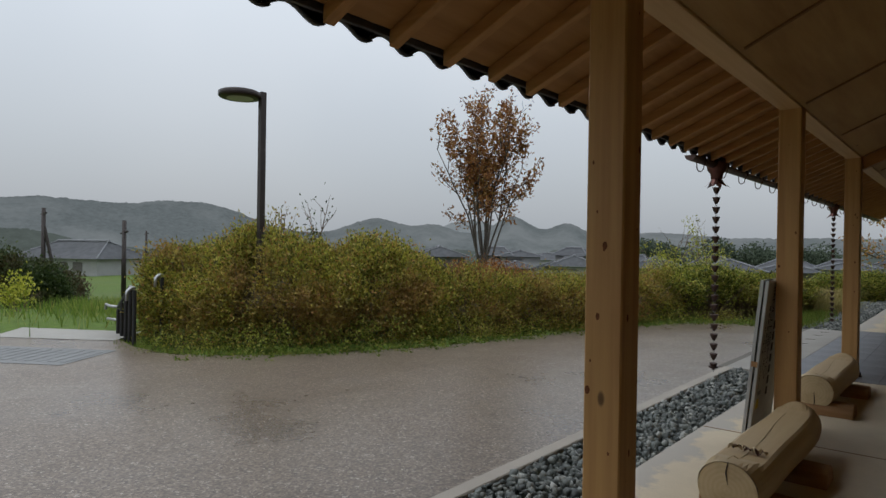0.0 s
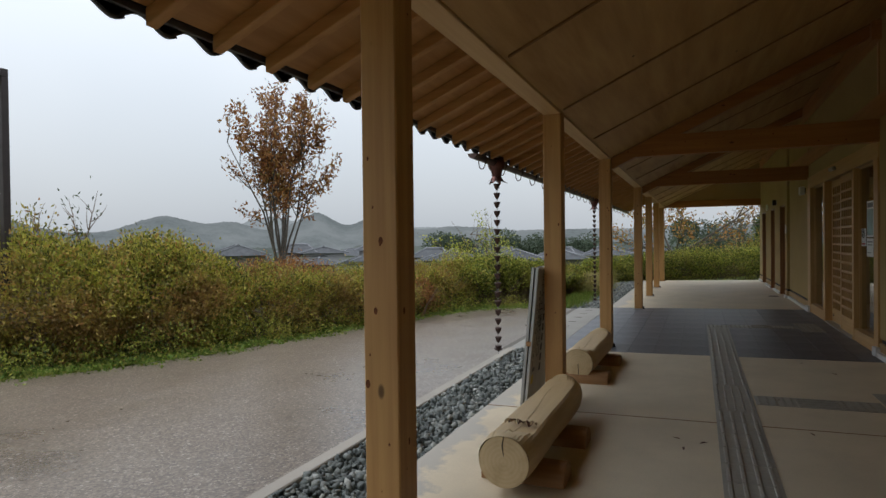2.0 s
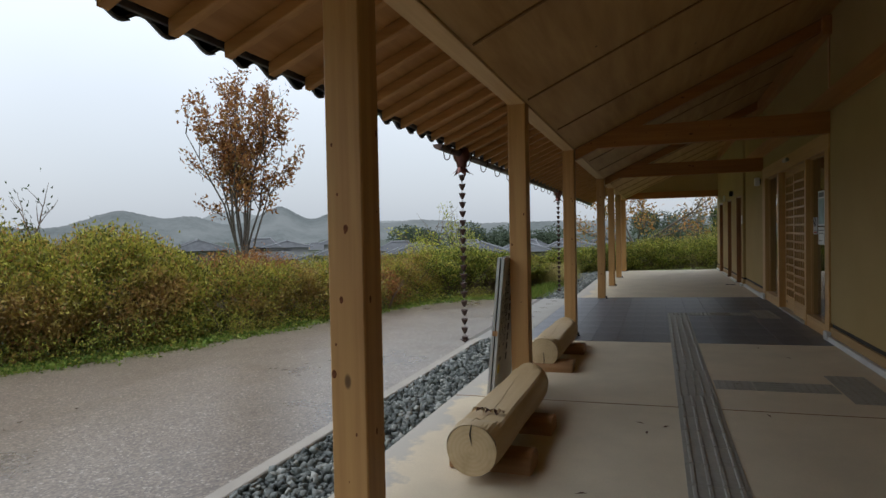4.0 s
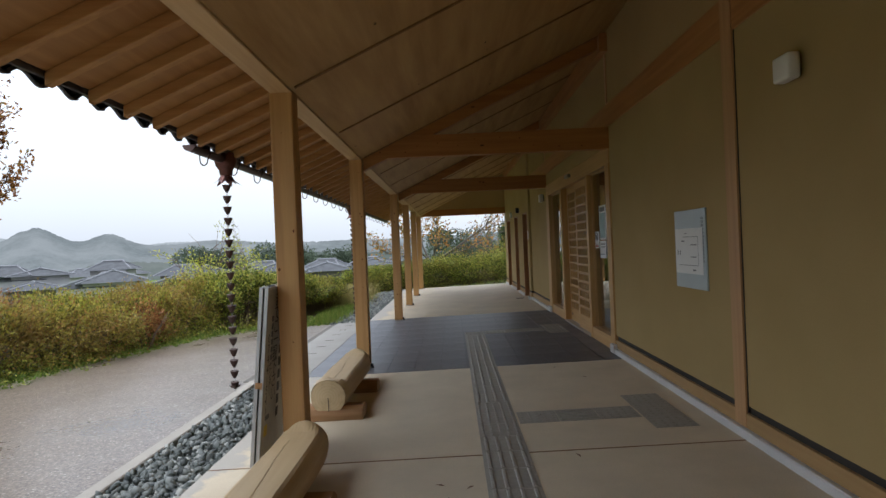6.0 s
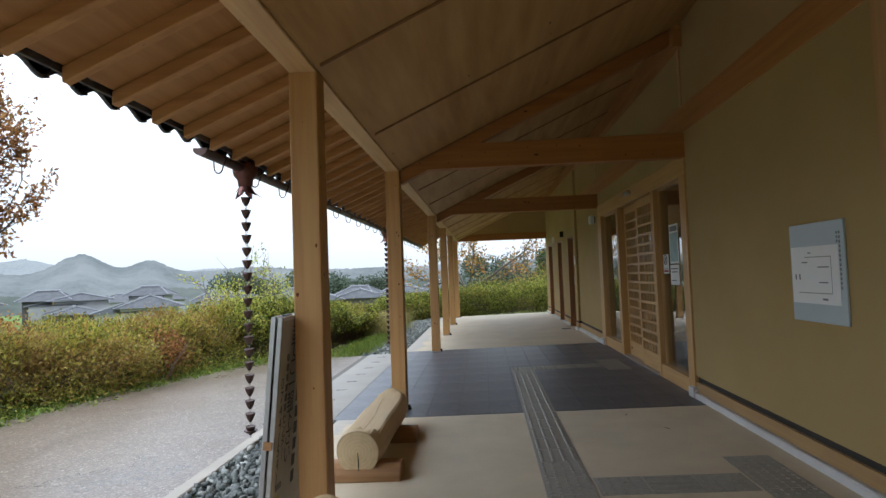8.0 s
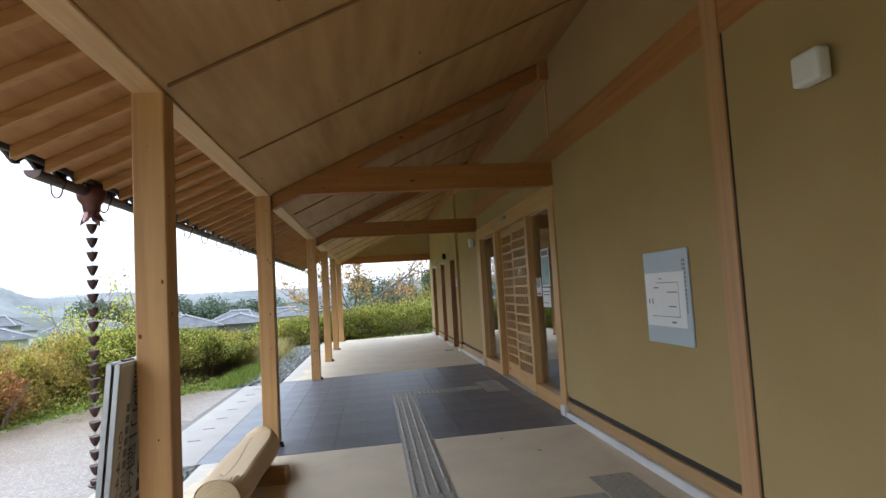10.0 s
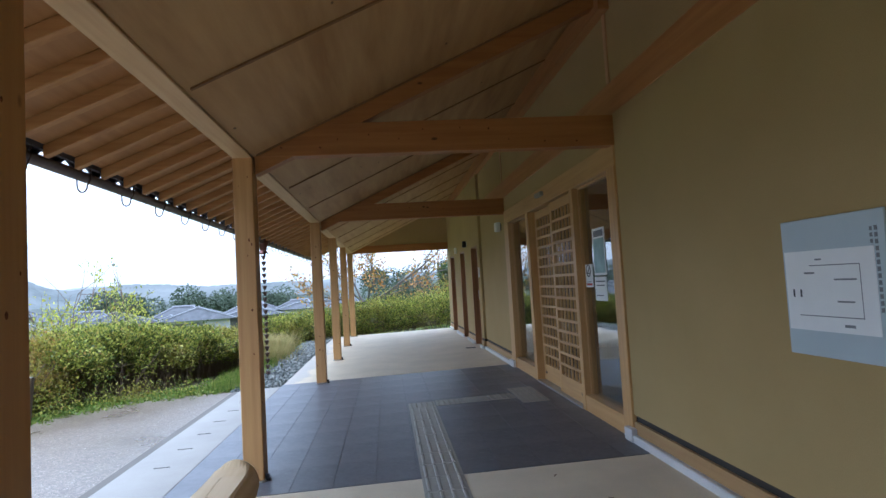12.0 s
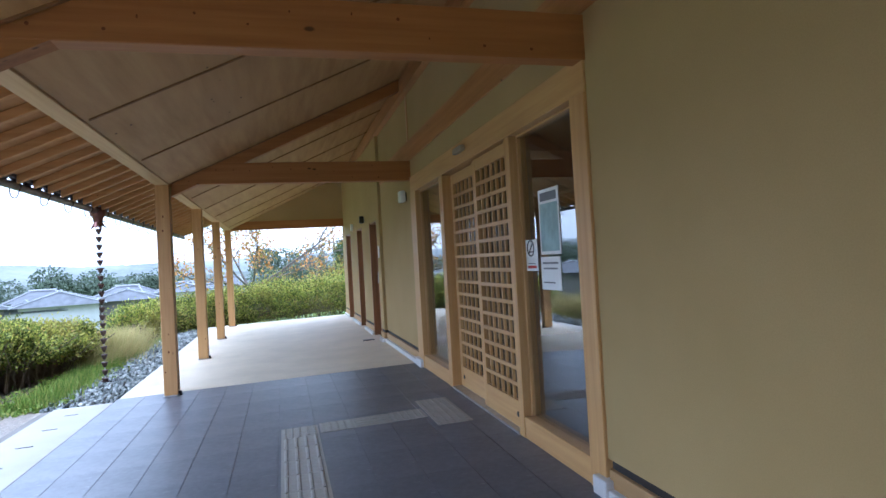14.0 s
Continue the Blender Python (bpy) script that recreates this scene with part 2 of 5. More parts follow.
m_gravel = island("crushed_stone", [(0.0, (0.035, 0.041, 0.039)), (0.5, (0.11, 0.125, 0.117)), (0.85, (0.21, 0.225, 0.21)), (1.0, (0.38, 0.39, 0.36))], 0.4)
m_leaf_olive = island("olive_shrub_leaf", [(0.0, (0.06, 0.065, 0.016)), (0.3, (0.22, 0.225, 0.036)), (0.66, (0.43, 0.42, 0.06)), (0.86, (0.38, 0.18, 0.06)), (1.0, (0.62, 0.58, 0.12))], 0.45, (0.9, 0.5, 0.66, (0.34, 0.17, 0.07)), 0.4)
m_leaf_green = island("hedge_leaf", [(0.0, (0.05, 0.07, 0.016)), (0.4, (0.15, 0.185, 0.03)), (0.7, (0.37, 0.40, 0.06)), (0.9, (0.56, 0.53, 0.11)), (1.0, (0.42, 0.25, 0.08))], 0.45, (0.7, 0.55, 0.7, (0.38, 0.29, 0.07)), 0.4)
m_leaf_yellow = island("yellow_green_leaf", [(0.0, (0.24, 0.30, 0.03)), (0.5, (0.46, 0.47, 0.06)), (1.0, (0.62, 0.58, 0.11))], 0.5, None, 0.4)
m_leaf_red = island("russet_leaf", [(0.0, (0.14, 0.05, 0.022)), (0.5, (0.34, 0.145, 0.045)), (0.85, (0.47, 0.24, 0.08)), (1.0, (0.24, 0.17, 0.05))], 0.55, None, 0.3)
m_leaf_orange = island("orange_autumn_leaf", [(0.0, (0.17, 0.15, 0.03)), (0.4, (0.36, 0.17, 0.04)), (0.7, (0.46, 0.21, 0.06)), (1.0, (0.25, 0.25, 0.06))], 0.55, None, 0.35)
m_leaf_dark = island("dark_shrub_leaf", [(0.0, (0.025, 0.045, 0.014)), (0.6, (0.05, 0.085, 0.022)), (1.0, (0.09, 0.12, 0.035))], 0.5, (0.6, 0.5, 0.65, (0.11, 0.055, 0.03)), 0.2)
# greyed, nearly even green puts the mist into the far leaves' colour
m_leaf_mist = island("mist_toned_leaf", [(0.0, (0.075, 0.098, 0.07)), (1.0, (0.105, 0.128, 0.088))], 1.0, None, 0.0, 0.0)
m_grass = island("grass_blade", [(0.0, (0.09, 0.16, 0.022)), (0.6, (0.19, 0.28, 0.04)), (1.0, (0.34, 0.33, 0.09))], 0.6, None, 0.25)
m_straw = island("dry_grass_blade", [(0.0, (0.36, 0.29, 0.10)), (0.6, (0.52, 0.43, 0.18)), (1.0, (0.26, 0.28, 0.07))], 0.6, None, 0.25)
m_bark = plain("grey_bark", (0.10, 0.085, 0.07), 0.85, 0.0, 0.35, 30.0, 0.5)
m_stem = plain("dark_stem", (0.15, 0.105, 0.072), 0.85, 0.0, 0.3, 40.0)
# dark brown for the shade shells in shrubs and the bed under gravel
m_core = plain("shrub_shade_and_bed", (0.14, 0.108, 0.06), 0.95, 0.0, 0.5, 30.0)


def ground_mat():
    m = Mat("meadow", 0.9, spec=0.15)
    v = m.coords()
    a, b, d = m.noise(v, 6.0, 6.0, 0.7), m.noise(v, 0.25, 4.0), m.noise(v, 0.02, 4.0)
    c = m.ramp(a, [(0.3, (0.055, 0.095, 0.02)), (0.6, (0.11, 0.17, 0.032)), (0.8, (0.17, 0.21, 0.05))])
    c = m.mix(m.ramp(b, [(0.5, (0, 0, 0)), (0.7, (0.5, 0.5, 0.5))]), c, (0.15, 0.16, 0.045))
    m.colour(m.mix(m.ramp(d, [(0.5, (0, 0, 0)), (0.7, (0.6, 0.6, 0.6))]), c, (0.10, 0.12, 0.06)))
    m.bump(a, 0.6, 0.05)
    return m.m


m_ground = ground_mat()
m_soil = plain("leafy_soil", (0.115, 0.095, 0.05), 0.95, 0.0, 0.45, 9.0, 0.6)


# Glowing hill surface; the mist is painted into its emission colour.
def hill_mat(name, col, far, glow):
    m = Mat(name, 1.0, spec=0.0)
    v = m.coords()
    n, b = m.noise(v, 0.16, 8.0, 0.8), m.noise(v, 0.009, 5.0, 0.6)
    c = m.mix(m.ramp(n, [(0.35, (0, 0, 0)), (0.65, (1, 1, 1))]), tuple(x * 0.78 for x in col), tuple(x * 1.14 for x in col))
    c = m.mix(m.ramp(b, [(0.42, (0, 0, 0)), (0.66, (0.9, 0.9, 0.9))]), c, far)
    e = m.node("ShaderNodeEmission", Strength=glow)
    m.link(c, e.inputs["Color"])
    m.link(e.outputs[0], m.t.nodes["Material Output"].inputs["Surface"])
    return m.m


# haze by colour: each farther layer is paler and bluer
m_hill_near = hill_mat("mist_painted_hill_near", (0.135, 0.165, 0.155), (0.22, 0.25, 0.245), 1.0)
m_hill_far = hill_mat("mist_painted_hill_far", (0.2, 0.235, 0.25), (0.32, 0.355, 0.375), 1.0)
m_hill_last = hill_mat("mist_painted_hill_last", (0.34, 0.385, 0.415), (0.38, 0.425, 0.455), 1.0)
m_black = plain("black_painted_steel", (0.022, 0.021, 0.022), 0.4, 0.3, 0.2)
m_brownsteel = plain("dark_brown_steel", (0.035, 0.026, 0.023), 0.45, 0.3, 0.2)
m_steel = plain("galvanised_steel", (0.42, 0.42, 0.42), 0.35, 0.9, 0.12)
m_copper = plain("aged_copper", (0.085, 0.055, 0.048), 0.42, 0.75, 0.3, 20.0)
m_copper_warm = plain("copper_funnel", (0.14, 0.062, 0.052), 0.4, 0.7, 0.25, 20.0)
m_kawara = plain("smoked_roof_tile", (0.055, 0.055, 0.06), 0.4, 0.0, 0.25, 12.0)
m_roof_far = plain("distant_roof_tile", (0.075, 0.078, 0.084), 0.95, 0.0, 0.3, 1.5)
m_house_wall = plain("distant_plaster", (0.33, 0.33, 0.325), 0.8, 0.0, 0.1, 1.0)
m_house_dark = plain("distant_dark_boards", (0.11, 0.10, 0.095), 0.8, 0.0, 0.2, 1.0)
m_ridge = plain("distant_ridge_plaster", (0.21, 0.215, 0.23), 0.9)
m_white = plain("white_plastic", (0.72, 0.72, 0.69), 0.4, 0.0, 0.03)
m_paper = plain("white_paper", (0.78, 0.79, 0.78), 0.7, 0.0, 0.02)
m_boardblue = plain("pale_blue_board", (0.42, 0.49, 0.52), 0.35, 0.0, 0.05, 3.0)
m_signwhite = plain("weathered_white_board", (0.52, 0.52, 0.48), 0.55, 0.0, 0.12, 6.0)
m_ink = plain("black_ink", (0.03, 0.03, 0.035), 0.6)
m_greyink = plain("grey_ink", (0.16, 0.17, 0.18), 0.6)
m_redink = plain("red_ink", (0.45, 0.06, 0.05), 0.6)
m_teal = plain("teal_print", (0.30, 0.44, 0.44), 0.5, 0.0, 0.3, 8.0)
m_yellow = plain("yellow_mark", (0.62, 0.48, 0.06), 0.6)
m_deadleaf = plain("dead_leaf", (0.13, 0.06, 0.035), 0.7, 0.0, 0.4, 60.0)
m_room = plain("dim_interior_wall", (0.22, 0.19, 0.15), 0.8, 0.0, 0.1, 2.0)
m_lens = plain("lamp_lens", (0.34, 0.32, 0.29), 0.3, 0.0, 0.05)
m_wetpave = concrete("wet_blue_paving", (0.2, 0.205, 0.205))


def glass():
    m = Mat("window_glass", 0.0)
    m.b.inputs["Transmission Weight"].default_value = 1.0
    m.b.inputs["IOR"].default_value = 2.2
    m.colour((0.86, 0.9, 0.9))
    return m.m


m_glass = glass()

# ---- building helpers ----


def box(bm, x0, x1, y0, y1, z0, z1):
    vs = [bm.verts.new((x, y, z)) for x in (x0, x1) for y in (y0, y1) for z in (z0, z1)]
    for f in ((0, 1, 3, 2), (4, 6, 7, 5), (0, 4, 5, 1), (2, 3, 7, 6), (0, 2, 6, 4), (1, 5, 7, 3)):
        bm.faces.new([vs[i] for i in f])
    return vs


def soften(bm, width, seg=1):
    bmesh.ops.bevel(bm, geom=list(bm.edges), offset=width, segments=seg, affect="EDGES", profile=0.6)
    return bm


def boxed(x0, x1, y0, y1, z0, z1, bevel=0.0):
    bm = bmesh.new()
    box(bm, x0, x1, y0, y1, z0, z1)
    return soften(bm, bevel) if bevel else bm


def part(name, bm, material, parent=None, label="", smooth=False):
    """Links a bmesh as one mesh object, under a thing or a part."""
    me = bpy.data.meshes.new(name)
    bm.normal_update()
    bm.to_mesh(me)
    bm.free()
    me.materials.append(material)
    if smooth:
        for p in me.polygons:
            p.use_smooth = True
    ob = new(name, me)
    ob.parent = parent
    if label:
        ob["label"] = label
    return ob


def thing(name, at, label, category, group="", kind=""):
    ob = new(name)
    ob.location = at
    return tagged(ob, label, category, group, kind)


def structure(name, bm, material, label, category="", smooth=False):
    return tagged(part(name, bm, material, None, "", smooth), label, category, "", "structure")


def piece(name, mesh, at, parent):
    ob = new(name, mesh)
    ob.location = at
    ob.parent = parent
    return ob


def tube(bm, pts, radii, sides=8, caps=True):
    """A round tube through pts with a radius at each."""
    pts = [Vector(p) for p in pts]
    rings = []
    side = None
    for i, p in enumerate(pts):
        d = (pts[min(i + 1, len(pts) - 1)] - pts[max(i - 1, 0)]).normalized()
        if side is None:
            side = d.orthogonal().normalized()
        side = (side - d * side.dot(d)).normalized()
        up = d.cross(side)
        r = radii[i] if hasattr(radii, "__len__") else radii
        rings.append([bm.verts.new(p + (side * math.cos(2 * math.pi * k / sides) + up * math.sin(2 * math.pi * k / sides)) * r) for k in range(sides)])
    for a, b in zip(rings, rings[1:]):
        for k in range(sides):
            bm.faces.new((a[k], a[(k + 1) % sides], b[(k + 1) % sides], b[k]))
    if caps:
        bm.faces.new(rings[0][::-1])
        bm.faces.new(rings[-1])
    return rings


def lathe(bm, profile, sides=16, centre=(0, 0)):
    """Turns (radius, z) pairs about the upright axis."""
    rings = [[bm.verts.new((centre[0] + r * math.cos(2 * math.pi * k / sides), centre[1] + r * math.sin(2 * math.pi * k / sides), z)) for k in range(sides)] for r, z in profile]
    for a, b in zip(rings, rings[1:]):
        for k in range(sides):
            bm.faces.new((a[k], a[(k + 1) % sides], b[(k + 1) % sides], b[k]))
    bm.faces.new(rings[0][::-1])
    bm.faces.new(rings[-1])


def quads(name, co, material, parent=None, label=""):
    """One mesh from an array of quads, (n, 4, 3)."""
    co = np.ascontiguousarray(co, dtype=np.float32)
    n = len(co)
    me = bpy.data.meshes.new(name)
    me.vertices.add(4 * n)
    me.vertices.foreach_set("co", co.ravel())
    me.loops.add(4 * n)
    me.loops.foreach_set("vertex_index", np.arange(4 * n, dtype=np.int32))
    me.polygons.add(n)
    me.polygons.foreach_set("loop_start", np.arange(0, 4 * n, 4, dtype=np.int32))
    me.update(calc_edges=True)
    me.materials.append(material)
    ob = new(name, me)
    ob.parent = parent
    if label:
        ob["label"] = label
    return ob


def leaf_quads(rng, at, aim, length, width):
    """Folded pointed leaves that start at `at` and point along `aim`."""
    n = len(at)
    aim = aim + rng.normal(0, 0.35, (n, 3))
    aim /= np.linalg.norm(aim, axis=1, keepdims=True) + 1e-6
    side = np.cross(aim, rng.normal(0, 1, (n, 3)))
    side /= np.linalg.norm(side, axis=1, keepdims=True) + 1e-6
    up = np.cross(side, aim)
    ln = length * rng.uniform(0.65, 1.3, (n, 1))
    wd = width * rng.uniform(0.7, 1.25, (n, 1))
    mid = at + aim * ln * 0.45
    return np.stack([at, mid + side * wd * 0.5 + up * wd * 0.15, at + aim * ln - up * ln * 0.12, mid - side * wd * 0.5 + up * wd * 0.15], axis=1)


def fbm(x, y):
    return noise.fractal(Vector((x, y, 3.7)), 1.0, 2.0, 4)


# ---- the lie of the land ----
PAVE_Z = -0.1


def smooth01(a, b, v):
    t = min(1.0, max(0.0, (v - a) / (b - a)))
    return t * t * (3 - 2 * t)


def land(x, y):
    """Height of the ground: a terrace that falls to a valley in the north-west."""
    s = -0.756 * (x + 9.3) + 0.655 * (y - 4.8)
    h = -0.14 - 2.3 * smooth01(1.0, 26, s) - 0.3 * smooth01(26, 90, s) - 2.4 * smooth01(28, 62, y) - 4.0 * smooth01(130, 400, s)
    return h + 0.25 * smooth01(2, 12, s) * fbm(x * 0.12, y * 0.12)


bm = bmesh.new()
radii = [0.01] + [1.5 * i for i in range(1, 17)] + [26, 29, 33, 38, 44, 52, 62, 75, 92, 115, 150, 200, 280, 400, 600, 900, 1400, 2400]
NA = 120
rings = []
for r in radii:
    rings.append([bm.verts.new((-3 + r * math.cos(2 * math.pi * k / NA), 9 + r * math.sin(2 * math.pi * k / NA), land(-3 + r * math.cos(2 * math.pi * k / NA), 9 + r * math.sin(2 * math.pi * k / NA)))) for k in range(NA)])
for a, b in zip(rings, rings[1:]):
    for k in range(NA):
        bm.faces.new((a[k], b[k], b[(k + 1) % NA], a[(k + 1) % NA]))
structure("ground", bm, m_ground, "green grassy terrace falling to a misty valley", "ground", True)

# the paved forecourt
PAVE = [(-2.2, -8), (-2.2, 12.98), (-2.4, 13.05), (-3.45, 13.0), (-3.95, 12.55), (-4.45, 11.85), (-4.8, 10.9), (-5.1, 9.7), (-5.32, 8.4), (-5.6, 6.8), (-6.1, 5.55), (-6.55, 4.75), (-7.25, 4.06), (-7.6, 3.85), (-8.3, 3.76), (-9.3, 3.86), (-10.82, 2.81), (-16, -1.9), (-16, -8)]
bm = bmesh.new()
top = [bm.verts.new((x, y, PAVE_Z)) for x, y in PAVE]
low = [bm.verts.new((x, y, PAVE_Z - 0.12)) for x, y in PAVE]
bm.faces.new(top)
for i in range(len(top)):
    j = (i + 1) % len(top)
    bm.faces.new((top[j], top[i], low[i], low[j]))
structure("pavement", bm, m_asphalt, "wet brown exposed-aggregate forecourt paving", "pavement")

def soil_bed(name, inner, outer, label):
    """A strip of bare soil between two lines, laid just over the ground."""
    bm = bmesh.new()
    rows = []
    for (ax, ay), (bx, by) in zip(inner, outer):
        pts = [(ax + (bx - ax) * k / 6, ay + (by - ay) * k / 6) for k in range(7)]
        rows.append([bm.verts.new((x, y, land(x, y) + 0.014 + 0.02 * fbm(x * 1.5, y * 1.5))) for x, y in pts])
    for p, q in zip(rows, rows[1:]):
        for k in range(6):
            bm.faces.new((p[k], p[k + 1], q[k + 1], q[k]))
    bmesh.ops.recalc_face_normals(bm, faces=bm.faces)
    structure(name, bm, m_soil, label, "ground", True)


soil_bed("planting_bed", [(-8.3, 3.9), (-7.2, 4.15), (-6.1, 5.6), (-5.6, 6.85), (-5.3, 8.45), (-5.1, 9.75), (-4.8, 10.95), (-4.4, 11.95), (-3.9, 12.65), (-3.4, 13.08), (-2.42, 13.12)],
         [(-10.2, 6.8), (-9.6, 7.6), (-8.8, 8.4), (-8.2, 9.4), (-7.6, 10.4), (-7.2, 11.4), (-6.8, 12.4), (-6.3, 13.4), (-5.8, 14.4), (-5.2, 15.6), (-4.6, 16.8)], "brown soil with weeds under the hedge")
soil_bed("planting_bed", [(-2.42, 13.12), (-2.42, 15.0), (-2.42, 17.0), (-2.42, 19.0), (-2.42, 21.5)], [(-4.6, 16.8), (-4.4, 17.5), (-4.3, 18.5), (-4.3, 20.0), (-4.0, 22.0)], "brown soil beside the crushed stone")

# pale strip and grooved wet panel at the head of the outdoor steps
STRIP = [(-9.0, 3.75), (-10.5, 2.62), (-11.3, 3.2), (-9.6, 4.35)]
bm = bmesh.new()
bm.faces.new([bm.verts.new((x, y, PAVE_Z + 0.006)) for x, y in STRIP][::-1])
bmesh.ops.recalc_face_normals(bm, faces=bm.faces)
structure("step_head_paving", bm, m_apron, "pale wet concrete landing at head of outdoor steps", "pavement")
wet = thing("tactile_panel", (-8.85, 2.45, PAVE_Z + 0.004), "pale blue wet ribbed guide panel on paving", "paving", "", "structure")
bm = bmesh.new()
box(bm, -1.3, 1.15, -0.5, 0.46, -0.003, 0.001)
part("panel", bm, m_wetpave, wet)
for i in range(15):
    part("rib", boxed(-1.08 + i * 0.15, -1.02 + i * 0.15, -0.36, 0.36, 0.0012, 0.0055), m_wetpave, wet)
wet.rotation_euler = (0, 0, radians(35))

# ---- floor of the porch ----
FX0, WX = -1.56, 1.925
FALL = 0.0203


def floor_z(x):
    """The porch floor falls gently towards the forecourt."""
    return FALL * (x - WX)


def laid(ob):
    """Lays a piece of the floor on the fall."""
    ob.location.z += floor_z(0)
    ob.rotation_euler.y = -math.asin(FALL)
    return ob


floor = laid(thing("floor", (0, 0, 0), "beige concrete porch floor in large bays with wet outer edge", "floor", "", "structure"))
for y0, y1 in ((-8, 2.40), (2.408, 5.40), (5.408, 8.145), (13.212, 21.8)):
    part("floor_slab", boxed(FX0 if y1 < 10 else -1.6, WX + 0.02, y0, y1, -0.14, 0.0, 0.006), m_slab, floor)
for y in (2.40, 5.40):
    laid(structure("floor_joint", boxed(FX0 + 0.01, WX - 0.04, y - 0.001, y + 0.009, -0.1, 0.0012), m_batten, "dark sealed joint across the concrete floor", "joint"))
apron = laid(thing("apron", (0, 0, 0), "pale concrete apron slabs beside the dark tiles", "paving", "", "structure"))
part("slab", boxed(-2.2, -1.606, 8.15, 13.06, -0.14, -0.002, 0.006), m_apron, apron)
for i in range(7):
    part("slot", boxed(-1.965, -1.835, 9.14 + i * 0.58, 9.155 + i * 0.58, -0.0015, 0.0012), m_gap, apron)
structure("drain_strip", boxed(-2.29, -2.203, 8.15, 13.0, -0.2, -0.093, 0.004), m_stainstrip, "dark stained concrete strip beside the apron", "kerb")
bm = boxed(-2.21, -2.1, -8, 8.145, -0.2, -0.08, 0.008)
structure("kerb", bm, m_kerb, "narrow concrete edging between paving and gravel", "kerb")
bm = bmesh.new()
box(bm, -2.1, FX0, -8, 8.145, -0.22, -0.15)
box(bm, -2.4, -1.6, 13.06, 24, -0.22, -0.16)
structure("gravel_bed", bm, m_core, "dark bed under the crushed stone", "ground")


def gravel(name, x0, x1, y0, y1, count, size, label, seed):
    """Crushed stones thrown into a strip, as one heap."""
    rng = np.random.default_rng(seed)
    ico = bmesh.new()
    bmesh.ops.create_icosphere(ico, subdivisions=1, radius=1.0)
    base = np.array([v.co for v in ico.verts])
    tris = np.array([[v.index for v in f.verts] for f in ico.faces])
    ico.free()
    nv, nt = len(base), len(tris)
    s = size * rng.uniform(0.55, 1.25, (count, 1, 1)) * rng.uniform(0.55, 1.2, (count, 1, 3))
    jag = 1 + rng.uniform(-0.45, 0.4, (count, nv, 1))
    v = base[None] * jag * s
    q = rng.normal(0, 1, (count, 4))
    q /= np.linalg.norm(q, axis=1, keepdims=True)
    w, x, y, z = q.T
    rot = np.stack([1 - 2 * (y * y + z * z), 2 * (x * y - z * w), 2 * (x * z + y * w), 2 * (x * y + z * w), 1 - 2 * (x * x + z * z), 2 * (y * z - x * w), 2 * (x * z - y * w), 2 * (y * z + x * w), 1 - 2 * (x * x + y * y)], axis=1).reshape(-1, 3, 3)
    v = np.einsum("nij,nkj->nki", rot, v)
    pos = np.stack([rng.uniform(x0, x1, count), rng.uniform(y0, y1, count), rng.uniform(-0.145, -0.095, count)], axis=1)
    v = v + pos[:, None]
    v[..., 0] = np.clip(v[..., 0], x0 - 0.004, x1 + 0.004)
    f = (tris[None] + (np.arange(count) * nv)[:, None, None]).reshape(-1, 3)
    me = bpy.data.meshes.new(name)
    me.vertices.add(count * nv)
    me.vertices.foreach_set("co", v.astype(np.float32).ravel())
    me.loops.add(3 * len(f))
    me.loops.foreach_set("vertex_index", f.astype(np.int32).ravel())
    me.polygons.add(len(f))
    me.polygons.foreach_set("loop_start", np.arange(0, 3 * len(f), 3, dtype=np.int32))
    me.update(calc_edges=True)
    me.materials.append(m_gravel)
    return tagged(new(name, me), label, "gravel", "", "stuff")


gravel("gravel", -2.096, FX0 - 0.002, 0.5, 8.14, 6600, 0.032, "grey-green crushed stone strip under the eaves", 5)
gravel("gravel", -2.36, -1.62, 13.07, 23.0, 6800, 0.034, "grey crushed stone strip beyond the apron", 6)

# ---- posts ----
PX0, PX1 = -1.072, -0.924
BEAM_Z = 2.342
POSTS = (-0.3, 2.57, 5.455, 8.45, 12.98, 15.83, 18.6, 21.37)
PXC = (PX0 + PX1) / 2
POST_FOOT = floor_z(PXC)
post = thing("timber_post", (PXC, POSTS[0] + 0.074, POST_FOOT), "square knotty pine post on a small steel foot", "post", "porch posts")
part("shaft", boxed(-0.074, 0.074, -0.074, 0.074, 0.012, BEAM_Z + 0.05 - POST_FOOT, 0.006), m_post, post)
part("base_plate", boxed(-0.085, 0.085, -0.085, 0.085, 0.0, 0.012, 0.003), m_steel, post, "grey steel base plate")
bolt = bmesh.new()
tube(bolt, [(0.07, -0.03, 0.035), (0.105, -0.03, 0.035)], 0.016, 8)
box(bolt, 0.078, 0.112, -0.046, -0.012, 0.0, 0.02)
part("anchor_bolt", bolt, m_black, post, "black anchor bolt at the foot")
all_posts = [post] + [copy_thing(post, pose(PXC, y + 0.074, POST_FOOT)) for y in POSTS[1:]]


def knot_disc():
    """A small dark oval knot, flat in the x-z plane."""
    bm = bmesh.new()
    rim = [bm.verts.new((0.011 * math.cos(2 * math.pi * k / 10), 0, 0.014 * math.sin(2 * math.pi * k / 10))) for k in range(10)]
    hub = bm.verts.new((0, -0.0006, 0))
    for k in range(10):
        bm.faces.new((rim[k], rim[(k + 1) % 10], hub))
    me = bpy.data.meshes.new("knot")
    bm.to_mesh(me)
    bm.free()
    me.materials.append(m_knot)
    return me


